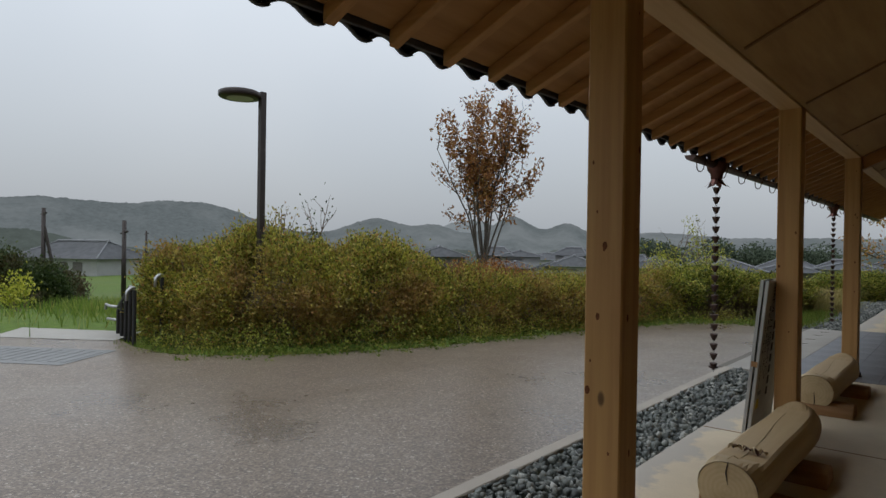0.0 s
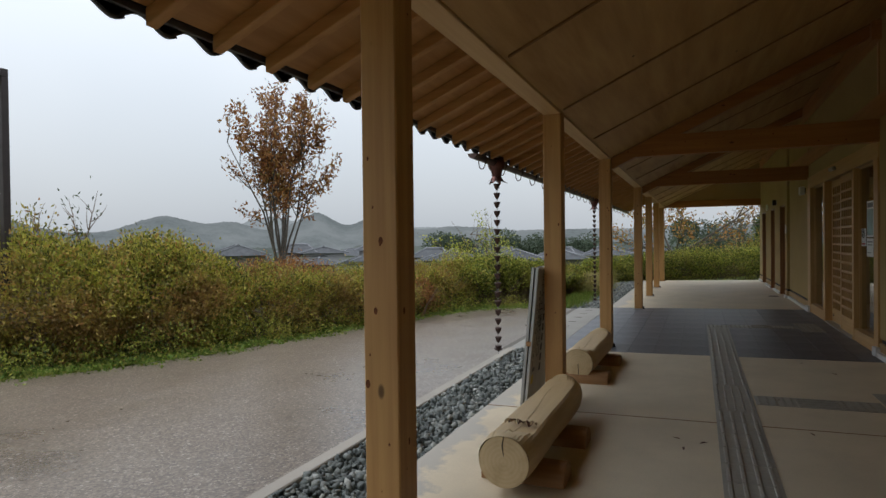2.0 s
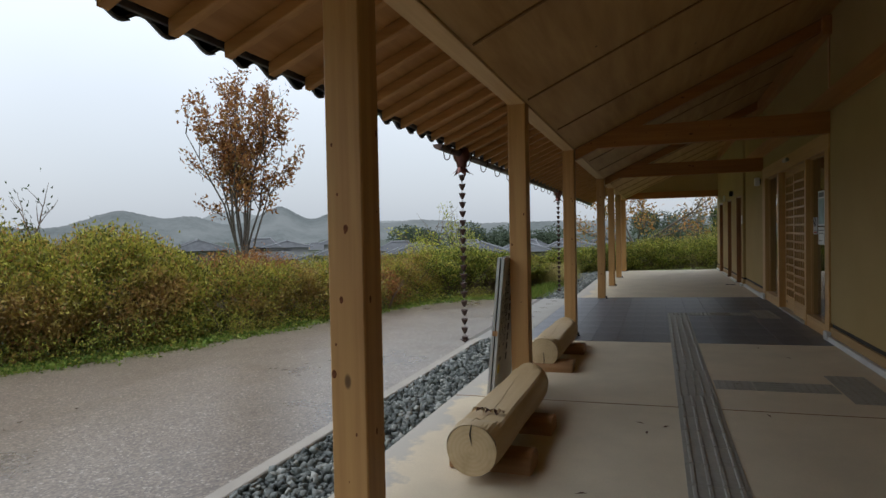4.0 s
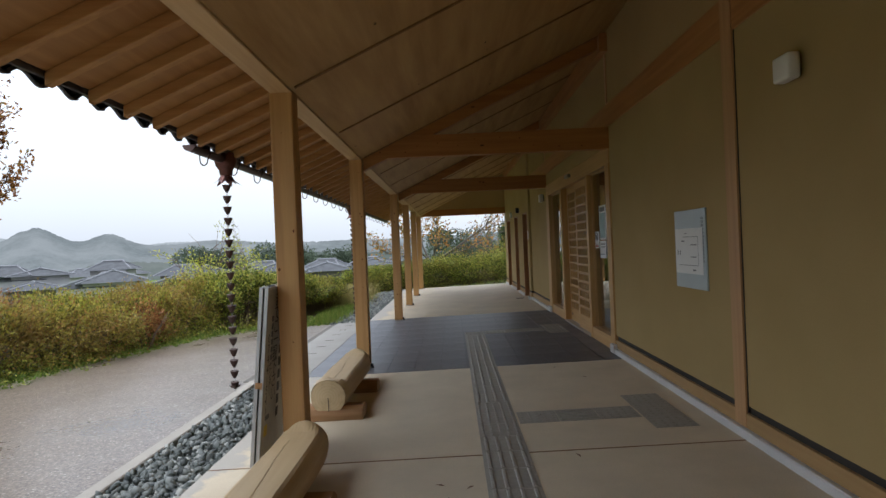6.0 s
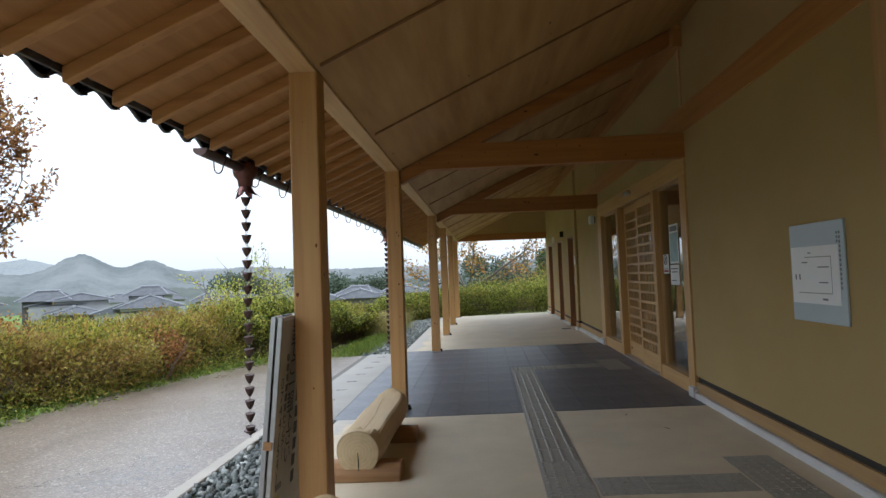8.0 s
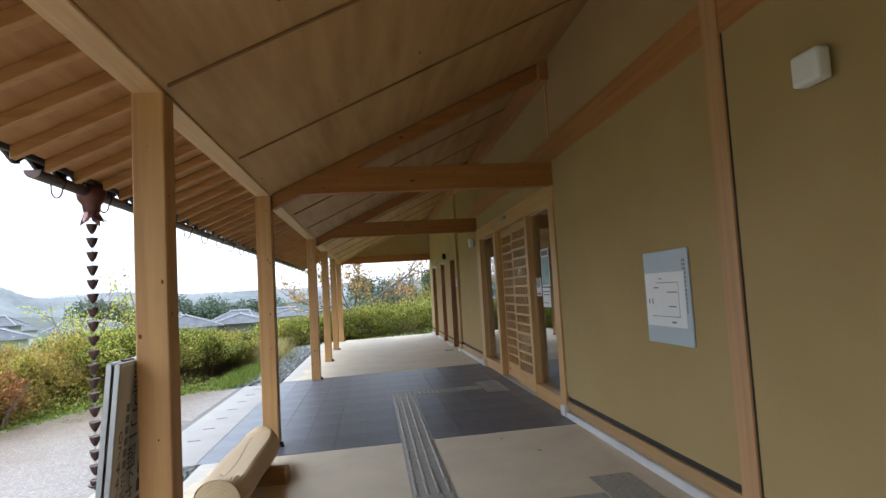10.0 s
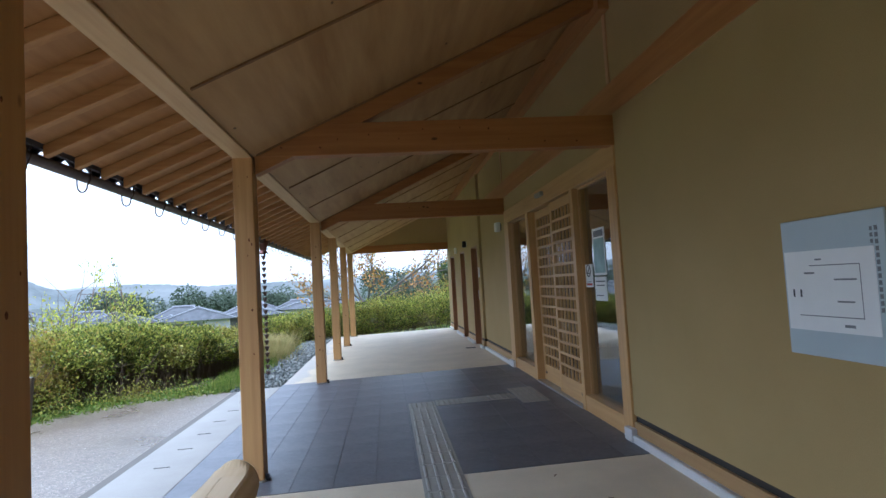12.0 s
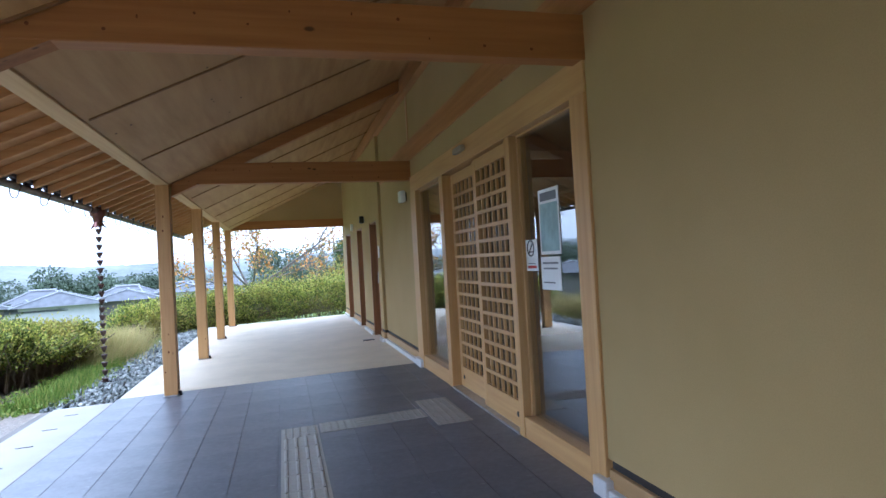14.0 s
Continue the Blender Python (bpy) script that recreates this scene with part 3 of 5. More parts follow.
knot = knot_disc()
rng = np.random.default_rng(8)
for i, p in enumerate(all_posts):
    for face in range(2):
        for k in range(rng.integers(4, 8)):
            u, z, s = rng.uniform(-0.055, 0.055), rng.uniform(0.15, 2.3), rng.choice([0.3, 0.45, 0.6, 0.8, 1.05])
            o = piece("knot", knot, (u, -0.0744, z) if face == 0 else (0.0744, u, z), p)
            o.scale = (s * rng.uniform(0.5, 0.95), 1, s)
            o.rotation_euler = (0, 0, 0 if face == 0 else radians(90))

for u, z, s in ((0.004, 1.38, 1.1), (-0.058, 0.84, 1.2), (0.03, 0.62, 0.5)):
    o = piece("knot", knot, (u, -0.0746, z), all_posts[1])
    o.scale = (s * 0.8, 1, s)

# ---- roof timbers ----
CEIL_S = 0.465


def ceil_z(x):
    return BEAM_Z + 0.015 + CEIL_S * (x - PX1)


EAVE_X, EAVE_Z, EAVE_S = -2.01, 2.25, 0.43


def eave_z(x):
    return EAVE_Z + EAVE_S * (x - EAVE_X)


Y0, Y1 = -6.0, 22.2
structure("eaves_beam", boxed(PX0 + 0.004, PX1, Y0, Y1, BEAM_Z, BEAM_Z + 0.42, 0.005), m_beam_y, "long pale pine beam over the porch posts", "beam")


def sloped(x0, x1, y0, y1, zf, thick):
    bm = bmesh.new()
    vs = box(bm, x0, x1, y0, y1, 0, thick)
    for v in vs:
        v.co.z += zf(v.co.x)
    return bm


structure("ceiling", sloped(PX1 + 0.002, WX, Y0, Y1, ceil_z, 0.03), m_ceiling, "sloping pale pine board ceiling", "ceiling")
for i in range(19):
    y = -5.21 + i * 1.52
    if y < 21.2:
        structure("ceiling_batten", sloped(PX1 + 0.03, WX, y - 0.011, y + 0.011, lambda x: ceil_z(x) - 0.012, 0.013), m_batten, "thin dark batten across the ceiling boards", "trim")
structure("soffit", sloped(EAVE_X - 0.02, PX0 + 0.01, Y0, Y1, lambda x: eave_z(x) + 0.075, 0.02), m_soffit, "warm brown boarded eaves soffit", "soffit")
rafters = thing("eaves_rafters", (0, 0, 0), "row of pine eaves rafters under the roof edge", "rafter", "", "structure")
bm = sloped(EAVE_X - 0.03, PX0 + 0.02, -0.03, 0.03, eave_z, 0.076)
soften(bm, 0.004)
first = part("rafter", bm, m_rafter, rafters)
first.location.y = -5.86
n_raft = int((Y1 + 5.8) / 0.379)
for i in range(1, n_raft):
    piece("rafter", first.data, (0, -5.86 + 0.379 * i, 0), rafters)

structure("fascia", boxed(EAVE_X - 0.052, EAVE_X - 0.032, Y0, Y1, EAVE_Z + 0.035, EAVE_Z + 0.125, 0.003), m_kawara, "dark board closing the eaves under the tiles", "trim")
# roof deck over everything, and the gable end
bm = sloped(EAVE_X - 0.03, 9.0, Y0, Y1 + 0.3, lambda x: eave_z(x) + 0.1, 0.06)
structure("roof", bm, m_kawara, "grey tiled roof slab over the porch", "roof")


def eave_tiles():
    """The edge course of wave-shaped roof tiles, each a piece."""
    roof_edge = thing("eave_tiles", (0, 0, 0), "edge course of dark smoked clay pantiles", "roof tile", "", "structure")
    bm = bmesh.new()
    n = 12
    prof = []
    for k in range(n + 1):
        u = k / n
        prof.append((u * 0.29, 0.028 * math.sin(2 * math.pi * (u - 0.1)) - 0.012))
    rows = []
    for x, lift in ((-0.10, -0.03), (0.25, 0.165)):
        rows.append([bm.verts.new((x, y, z + lift + 0.03)) for y, z in prof])
        rows.append([bm.verts.new((x, y, z + lift)) for y, z in prof])
    for a, b in ((0, 2), (1, 3), (0, 1), (2, 3)):
        for k in range(n):
            bm.faces.new((rows[a][k], rows[a][k + 1], rows[b][k + 1], rows[b][k]))
    # hanging lip
    lip = [bm.verts.new((-0.10, y, z - 0.065)) for y, z in prof]
    lip2 = [bm.verts.new((-0.075, y, z - 0.065)) for y, z in prof]
    for k in range(n):
        bm.faces.new((rows[1][k], rows[1][k + 1], lip[k + 1], lip[k]))
        bm.faces.new((lip[k], lip[k + 1], lip2[k + 1], lip2[k]))
        bm.faces.new((rows[1][k], lip2[k], lip2[k + 1], rows[1][k + 1]))
    bmesh.ops.recalc_face_normals(bm, faces=bm.faces)
    t0 = part("roof_tile", bm, m_kawara, roof_edge, "", True)
    t0.location = (EAVE_X, Y0, EAVE_Z + 0.10)
    for i in range(1, int((Y1 - Y0) / 0.27)):
        piece("roof_tile", t0.data, (EAVE_X, Y0 + 0.27 * i, EAVE_Z + 0.10), roof_edge)


eave_tiles()

# gutter with its hooks, over the far part of the eaves
gutter = thing("rain_gutter", (-2.115, 0, 2.2), "dark copper half-round rain gutter with wire hangers", "gutter")
bm = bmesh.new()
sec = [(0.055 * math.cos(a), 0.055 * math.sin(a)) for a in [math.pi * (1 + k / 10) for k in range(11)]]
sec2 = [(0.049 * x / 0.055, 0.049 * z / 0.055) for x, z in sec]
ends = []
for y in (6.62, 22.0):
    ends.append([bm.verts.new((x, y, z + 0.055)) for x, z in sec + sec2[::-1]])
m_ = len(ends[0])
for k in range(m_):
    bm.faces.new((ends[0][k], ends[0][(k + 1) % m_], ends[1][(k + 1) % m_], ends[1][k]))
bm.faces.new([bm.verts.new((x, 6.62, z + 0.055)) for x, z in sec])
bmesh.ops.recalc_face_normals(bm, faces=bm.faces)
part("channel", bm, m_copper, gutter, "", True)
bm = bmesh.new()
pts = [(0.06, 0, 0.12), (0.06, 0, 0.02)] + [(0.035 * math.cos(a), 0, -0.03 + 0.05 * math.sin(a)) for a in [-k * math.pi / 8 for k in range(9)]] + [(-0.04, 0, 0.06)]
tube(bm, pts, 0.006, 6)
hook = part("hanger", bm, m_copper, gutter, "", True)
hook.location.y = 6.92
for i in range(1, 20):
    piece("hanger", hook.data, (0, 6.92 + 0.735 * i, 0), gutter)


def rain_chain(x, y, top, bottom):
    """A funnel with a flared lip and a chain of cups below it."""
    ch = thing("rain_chain", (x, y, bottom), "dark copper rain chain of small cups under a funnel", "rain chain", "rain chains")
    h = top - bottom
    bm = bmesh.new()
    lathe(bm, [(0.10, h + 0.06), (0.104, h - 0.02), (0.094, h - 0.06), (0.066, h - 0.10), (0.058, h - 0.15), (0.05, h - 0.16)], 18)
    part("funnel", bm, m_copper_warm, ch, "reddish copper funnel", True)
    bm = bmesh.new()
    for k in range(6):
        a0, a1, am = 2 * math.pi * k / 6, 2 * math.pi * (k + 1) / 6, 2 * math.pi * (k + 0.5) / 6
        a = [bm.verts.new((0.05 * math.cos(t), 0.05 * math.sin(t), h - 0.15)) for t in (a0, am, a1)]
        b = [bm.verts.new((0.08 * math.cos(t), 0.08 * math.sin(t), h - 0.205)) for t in (a0 + 0.1, am, a1 - 0.1)]
        c = bm.verts.new((0.145 * math.cos(am), 0.145 * math.sin(am), h - 0.25))
        bm.faces.new((a[0], a[1], b[1], b[0]))
        bm.faces.new((a[1], a[2], b[2], b[1]))
        bm.faces.new((b[0], b[1], c))
        bm.faces.new((b[1], b[2], c))
    part("petal_lip", bm, m_copper_warm, ch, "flared petal lip")
    n = int((h - 0.27) / 0.098)
    cup = bmesh.new()
    lathe(cup, [(0.038, 0.028), (0.043, 0.034), (0.039, 0.02), (0.03, -0.008), (0.014, -0.036), (0.005, -0.042)], 10)
    cm = part("cup", cup, m_copper, ch, "", True)
    link = bmesh.new()
    tube(link, [(0.006, 0, -0.036), (0.008, 0, -0.05), (0.0, 0, -0.068), (-0.008, 0, -0.05), (-0.006, 0, -0.036)], 0.003, 5)
    lm = part("link", link, m_steel, ch, "pale wire link")
    step = (h - 0.30) / max(1, n - 1)
    for i in range(n):
        z = h - 0.28 - i * step
        if i == 0:
            cm.location.z = lm.location.z = z
        else:
            piece("cup", cm.data, (0, 0, z), ch)
            piece("link", lm.data, (0, 0, z), ch)
    dish = bmesh.new()
    lathe(dish, [(0.03, 0.012), (0.055, 0.022), (0.058, 0.018), (0.035, -0.004)], 12)
    part("foot_dish", dish, m_copper, ch, "", True)
    return ch


rain_chain(-2.1, 7.4, 2.24, 0.02)
rain_chain(-2.1, 14.65, 2.24, -0.08)

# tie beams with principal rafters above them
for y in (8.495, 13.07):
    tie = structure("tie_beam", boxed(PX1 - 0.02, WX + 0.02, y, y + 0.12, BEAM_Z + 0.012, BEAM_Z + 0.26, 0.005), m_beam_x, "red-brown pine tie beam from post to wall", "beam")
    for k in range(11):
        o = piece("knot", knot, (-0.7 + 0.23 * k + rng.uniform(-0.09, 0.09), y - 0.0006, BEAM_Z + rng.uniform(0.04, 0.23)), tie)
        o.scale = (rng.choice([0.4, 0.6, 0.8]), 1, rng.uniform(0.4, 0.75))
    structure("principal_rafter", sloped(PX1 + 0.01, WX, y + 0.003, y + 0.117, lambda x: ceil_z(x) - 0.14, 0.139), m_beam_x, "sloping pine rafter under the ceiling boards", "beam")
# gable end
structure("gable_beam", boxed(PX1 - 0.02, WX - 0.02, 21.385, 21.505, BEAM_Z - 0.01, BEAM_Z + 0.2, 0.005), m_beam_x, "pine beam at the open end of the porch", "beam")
bm = bmesh.new()
for y in (21.41, 21.46):
    vs = [bm.verts.new(c) for c in ((PX1 + 0.3, y, BEAM_Z + 0.19), (WX - 0.02, y, BEAM_Z + 0.19), (WX - 0.02, y, ceil_z(WX)), (PX1 + 0.3, y, ceil_z(PX1 + 0.3)))]
    bm.faces.new(vs)
structure("gable_infill", bm, m_plaster, "ochre plaster gable panel", "wall")

# ---- the long wall ----
WT = 0.16
ZT = ceil_z(WX) + 0.3


def wall(name, x, y0, y1, z0=0.0, z1=None, label="smooth ochre plaster wall panel"):
    return structure(name, boxed(x, x + WT, y0, y1, z0, z1 or ZT), m_plaster, label, "wall")


ENT0, ENT1 = 8.505, 13.07
HEAD = 2.185
LINTEL = 0.2
wall("wall_east", WX, Y0, ENT0, 0.2)
wall("wall_east", WX, ENT0, ENT1, HEAD + LINTEL)
FWX = 1.875
DOORS = ((15.8, 16.6), (17.75, 18.5), (19.85, 20.75))
wall("wall_east", WX, ENT1, 15.5, 0.2)
prev = 15.5
for a, b in DOORS:
    wall("wall_east", FWX, prev, a, 0.2)
    wall("wall_east", FWX, a, b, 2.06)
    prev = b
wall("wall_east", FWX, prev, 21.7, 0.2)
wall("wall_east", FWX + WT, 21.65, 21.7, -0.3)
# mortar foot, timber sill and the shadow gap over it
for y0, y1, x in ((Y0, ENT0 - 0.02, WX), (ENT1 + 0.02, 15.5, WX)) + tuple((a, b, FWX) for a, b in zip((15.5,) + tuple(d[1] for d in DOORS), tuple(d[0] for d in DOORS) + (21.7,))):
    structure("plinth", boxed(x - 0.045, x + 0.1, y0, y1, -0.02, 0.055, 0.008), m_plinth, "pale grey mortar foot along the wall", "baseboard")
    structure("wall_sill", boxed(x - 0.012, x + 0.1, y0, y1, 0.0555, 0.152, 0.004), m_sill, "flat timber sill board above the mortar foot", "trim")
    structure("shadow_gap", boxed(x + 0.012, x + 0.1, y0, y1, 0.1525, 0.1995), m_gap, "dark ventilation gap above the sill", "trim")
# timbers let into the wall
for y0, y1, z0, z1 in ((5.45, 5.60, 0.06, ZT), (2.75, 2.90, 0.06, ZT), (-2.0, -1.85, 0.09, ZT)):
    structure("wall_post", boxed(WX - 0.016, WX + 0.05, y0, y1, z0, z1, 0.002), m_wallpost, "flush timber post in the plaster wall", "trim")
    structure("wall_joint", boxed(WX - 0.003, WX + 0.05, y0 - 0.014, y0 - 0.001, z0 + 0.1, z1), m_gap, "dark joint beside the wall post", "trim")
structure("wall_beam", boxed(WX - 0.007, WX + 0.05, Y0, 15.5, 2.61, 2.865, 0.003), m_wallbeam, "flush horizontal timber band in the plaster", "trim")
structure("wall_plate", boxed(WX - 0.09, WX + 0.05, ENT0 - 0.1, 21.2, ceil_z(WX) - 0.24, ceil_z(WX) - 0.03, 0.003), m_wallbeam, "timber plate where ceiling meets wall", "trim")
for y in (8.52, 13.1):
    structure("wall_strut", boxed(WX - 0.012, WX + 0.05, y - 0.03, y + 0.03, 2.866, ceil_z(WX) - 0.1), m_wallpost, "narrow upright joint strip", "trim")

# ---- entrance front ----
GX = WX + 0.075
for y0, y1 in ((ENT0, ENT0 + 0.17), (12.79, ENT1)):
    structure("door_jamb", boxed(WX - 0.02, WX + 0.14, y0, y1, 0.0, HEAD + 0.001, 0.004), m_frame, "pine jamb post of the entrance", "trim")
structure("lintel", boxed(WX - 0.015, WX + 0.14, ENT0, ENT1, HEAD, HEAD + LINTEL, 0.004), m_frame_y, "wide pine lintel board over the entrance", "trim")
structure("mortar_foot", boxed(WX - 0.06, WX + 0.02, ENT0 - 0.06, ENT0 + 0.08, 0, 0.10, 0.006), m_plinth, "mortar block under the jamb", "baseboard")
structure("mortar_foot", boxed(WX - 0.06, WX + 0.02, 12.82, ENT1 + 0.02, 0, 0.10, 0.006), m_plinth, "mortar block under the jamb", "baseboard")


def window(name, y0, y1):
    """A fixed light from sill to lintel with its frame and pane."""
    w = thing(name, (GX, (y0 + y1) / 2, 0), "tall fixed window with pine frame and clear glass", "window", "", "structure")
    h = (y1 - y0) / 2
    part("window_sill", boxed(-0.085, 0.04, -h, h, 0.0, 0.155, 0.005), m_frame_y, w)
    part("window_head", boxed(-0.03, 0.03, -h, h, HEAD - 0.016, HEAD - 0.001, 0.003), m_frame_y, w)
    for s in (-1, 1):
        part("window_stile", boxed(-0.03, 0.03, *sorted((s * h, s * (h - 0.016))), 0.156, HEAD - 0.017, 0.003), m_frame, w)
    pane = part("pane", boxed(-0.004, 0.004, -h + 0.012, h - 0.012, 0.15, HEAD - 0.012), m_glass, w, "clear reflective glass")
    pane.visible_shadow = False
    return w


window("window_1", ENT0 + 0.17, 9.64)
window("window_2", 11.65, 12.79)
for y0, y1 in ((9.642, 9.735), (11.52, 11.648)):
    structure("door_mullion", boxed(WX - 0.015, WX + 0.13, y0, y1, 0.0, HEAD - 0.002, 0.004), m_frame, "pine mullion beside the sliding doors", "trim")


def lattice_door(name, y0, y1, x):
    """A sliding leaf of crossed slats over dark glass."""
    d = thing(name, (x, y0, 0.02), "pine lattice sliding door leaf with dark glass behind", "door", "", "structure")
    w = y1 - y0
    zt = HEAD - 0.03
    for a, b in ((0, 0.075), (w - 0.075, w)):
        part("stile", boxed(-0.02, 0.02, a, b, 0.0, zt, 0.003), m_frame, d)
    part("bottom_rail", boxed(-0.019, 0.019, 0.0755, w - 0.0755, 0.0, 0.20, 0.003), m_frame_y, d)
    part("top_rail", boxed(-0.019, 0.019, 0.0755, w - 0.0755, zt - 0.10, zt, 0.003), m_frame_y, d)
    n = 6
    gap = (w - 0.15) / n
    sl = boxed(-0.016, 0.004, -0.010, 0.010, 0.0, zt - 0.30)
    s0 = None
    for i in range(1, n):
        if s0 is None:
            s0 = part("upright_slat", sl, m_frame, d)
            s0.location = (0, 0.075 + gap * i, 0.20)
        else:
            piece("upright_slat", s0.data, (0, 0.075 + gap * i, 0.20), d)
    rows = 15
    gz = (zt - 0.30) / rows
    r0 = None
    for i in range(1, rows):
        if r0 is None:
            r0 = part("cross_slat", boxed(-0.019, -0.001, 0.075, w - 0.075, -0.014, 0.014), m_frame_y, d)
            r0.location.z = 0.20 + gz * i
        else:
            piece("cross_slat", r0.data, (0, 0, 0.20 + gz * i), d)
    g = part("pane", boxed(0.008, 0.013, 0.07, w - 0.07, 0.19, zt - 0.09), m_glass, d, "dark glass behind the lattice")
    g.visible_shadow = False
    bm = bmesh.new()
    lathe(bm, [(0.02, -0.003), (0.022, 0.003), (0.012, 0.004)], 12)
    bmesh.ops.rotate(bm, verts=bm.verts, matrix=Matrix.Rotation(radians(90), 3, "Y"))
    pull = part("finger_pull", bm, m_black, d, "round black finger pull")
    pull.location = (-0.022, 0.11 if "1" in name else w - 0.11, 0.10)
    return d


lattice_door("door_1", 9.735, 10.63, GX - 0.03)
lattice_door("door_2", 10.6, 11.52, GX + 0.025)
structure("door_track", boxed(WX - 0.02, WX + 0.14, 9.735, 11.52, 0.0, 0.018), m_steel, "steel sliding track in the threshold", "trim")
# assumed room behind the glass, closed and coloured dim to look dark
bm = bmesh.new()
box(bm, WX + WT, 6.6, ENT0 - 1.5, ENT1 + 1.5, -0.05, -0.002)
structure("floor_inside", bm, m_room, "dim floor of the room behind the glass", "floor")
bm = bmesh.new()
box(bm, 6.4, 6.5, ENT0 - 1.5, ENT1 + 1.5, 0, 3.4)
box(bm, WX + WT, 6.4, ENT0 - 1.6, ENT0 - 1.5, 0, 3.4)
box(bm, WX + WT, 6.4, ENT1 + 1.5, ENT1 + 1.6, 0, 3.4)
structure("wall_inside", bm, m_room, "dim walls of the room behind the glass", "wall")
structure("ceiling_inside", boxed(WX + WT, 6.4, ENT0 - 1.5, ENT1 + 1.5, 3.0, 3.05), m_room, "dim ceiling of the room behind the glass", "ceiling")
# recessed doors along the far wall
for k, (a, b) in enumerate(DOORS):
    d = thing("door_%d" % (k + 3), (FWX + 0.12, a, 0), "dark timber door recessed in the plaster wall", "door", "", "structure")
    part("leaf", boxed(0.0, 0.035, 0.02, b - a - 0.02, 0.01, 2.03, 0.003), m_darkwood, d)
    part("jamb", boxed(-0.135, 0.0, b - a - 0.035, b - a + 0.004, 0.0, 2.055, 0.003), m_darkwood, d, "brown timber reveal")
    part("jamb", boxed(-0.122, 0.0, -0.004, 0.03, 0.0, 2.055, 0.003), m_darkwood, d, "brown timber reveal")
    part("head", boxed(-0.122, 0.0, 0.031, b - a - 0.036, 2.03, 2.055), m_darkwood, d)
    part("door_handle", boxed(-0.03, 0.0, b - a - 0.12, b - a - 0.09, 0.95, 1.15, 0.004), m_steel, d, "steel pull handle")

# unseen wall added behind the camera to keep light off the near porch
structure("wall_south", boxed(-1.0, WX - 0.02, -1.55, -1.4, -0.06, ZT), m_plaster, "unseen ochre plaster wall added to dim the near porch", "wall")

# ---- things on the porch ----


def log_bench(y0, y1, x, group, foot_at):
    """A peeled log with a flat cut on top, on two half-log feet."""
    b = thing("log_bench", (x, y0, floor_z(x)), "pale peeled log bench with a flat-cut seat on two wooden feet", "bench", group)
    L, r, zc = y1 - y0, 0.152, 0.188
    bm = bmesh.new()
    sides, nst = 40, 14
    rings = []
    for j in range(nst + 1):
        v = L * j / nst
        inset = 0.0 if 0 < j < nst else -0.012
        cut = 0.1 if 0.16 < v < L - 0.13 else (0.1 + 0.05 * min(1, abs((0.16 - v) / 0.10)) if v <= 0.16 else 0.1 + 0.05 * min(1, (v - L + 0.13) / 0.10))
        ring = []
        for k in range(sides):
            a = 2 * math.pi * k / sides
            rr = r + inset + 0.004 * math.sin(3 * a + v * 2) + 0.003 * math.sin(7 * v + a)
            ring.append(bm.verts.new((rr * math.cos(a), v, zc + min(cut, rr * math.sin(a)))))
        rings.append(ring)
    for a, c in zip(rings, rings[1:]):
        for k in range(sides):
            bm.faces.new((a[k], c[k], c[(k + 1) % sides], a[(k + 1) % sides]))
    bmesh.ops.recalc_face_normals(bm, faces=bm.faces)
    part("log", bm, m_log, b, "", False)
    for j, v in ((0, -0.001), (nst, L + 0.001)):
        bm = bmesh.new()
        rim = [bm.verts.new(((r - 0.013) * math.cos(2 * math.pi * k / 32), 0, min(0.135, (r - 0.013) * math.sin(2 * math.pi * k / 32)))) for k in range(32)]
        mid = bm.verts.new((0, -0.002 if j == 0 else 0.002, 0))
        for k in range(32):
            bm.faces.new((rim[k], rim[(k + 1) % 32], mid))
        bmesh.ops.recalc_face_normals(bm, faces=bm.faces)
        e = part("log_end", bm, m_logend, b, "sawn end with growth rings")
        e.location = (0, v, zc)
    bm = bmesh.new()
    tube(bm, [(0.004, -0.0055, 0.14), (-0.006, -0.0055, 0.09), (0.003, -0.0055, 0.03)] if y0 < 5 else [(0.0, -0.0055, 0.0), (0.004, -0.0055, -0.07), (0.0, -0.0055, -0.145)], [0.002, 0.004, 0.001], 5)
    c = part("drying_crack", bm, m_gap, b, "dark drying crack in the sawn end")
    c.location.z = zc
    bm = bmesh.new()
    n = 16
    tube(bm, [(0.02 * math.sin(5 * k / n) - 0.015, 0.04 + (L - 0.25) * k / n, zc + (0.1005 if 0.16 < 0.04 + (L - 0.25) * k / n else 0.14)) for k in range(n + 1)], [0.0015 + 0.002 * math.sin(math.pi * k / n) for k in range(n + 1)], 4)
    part("seat_crack", bm, m_logend, b, "long check along the seat")
    for v in foot_at:
        bm = bmesh.new()
        prof = [(0.0, 0.0), (0.22, 0.0), (0.22, 0.05), (0.2, 0.085), (0.16, 0.11), (0.06, 0.11), (0.02, 0.085), (0.0, 0.05)]
        a = [bm.verts.new((-0.2, p, z)) for p, z in prof]
        c = [bm.verts.new((0.28, p, z)) for p, z in prof]
        bm.faces.new(a)
        bm.faces.new(c[::-1])
        for k in range(len(prof)):
            bm.faces.new((a[k], c[k], c[(k + 1) % len(prof)], a[(k + 1) % len(prof)]))
        bmesh.ops.recalc_face_normals(bm, faces=bm.faces)
        soften(bm, 0.006)
        f = part("foot", bm, m_logfoot, b, "brown half-log foot")
        f.location.y = v
    return b


log_bench(3.66, 5.24, -0.87, "log benches", (0.2, 0.88))
log_bench(6.39, 7.88, -0.975, "log benches", (-0.02, 0.88))


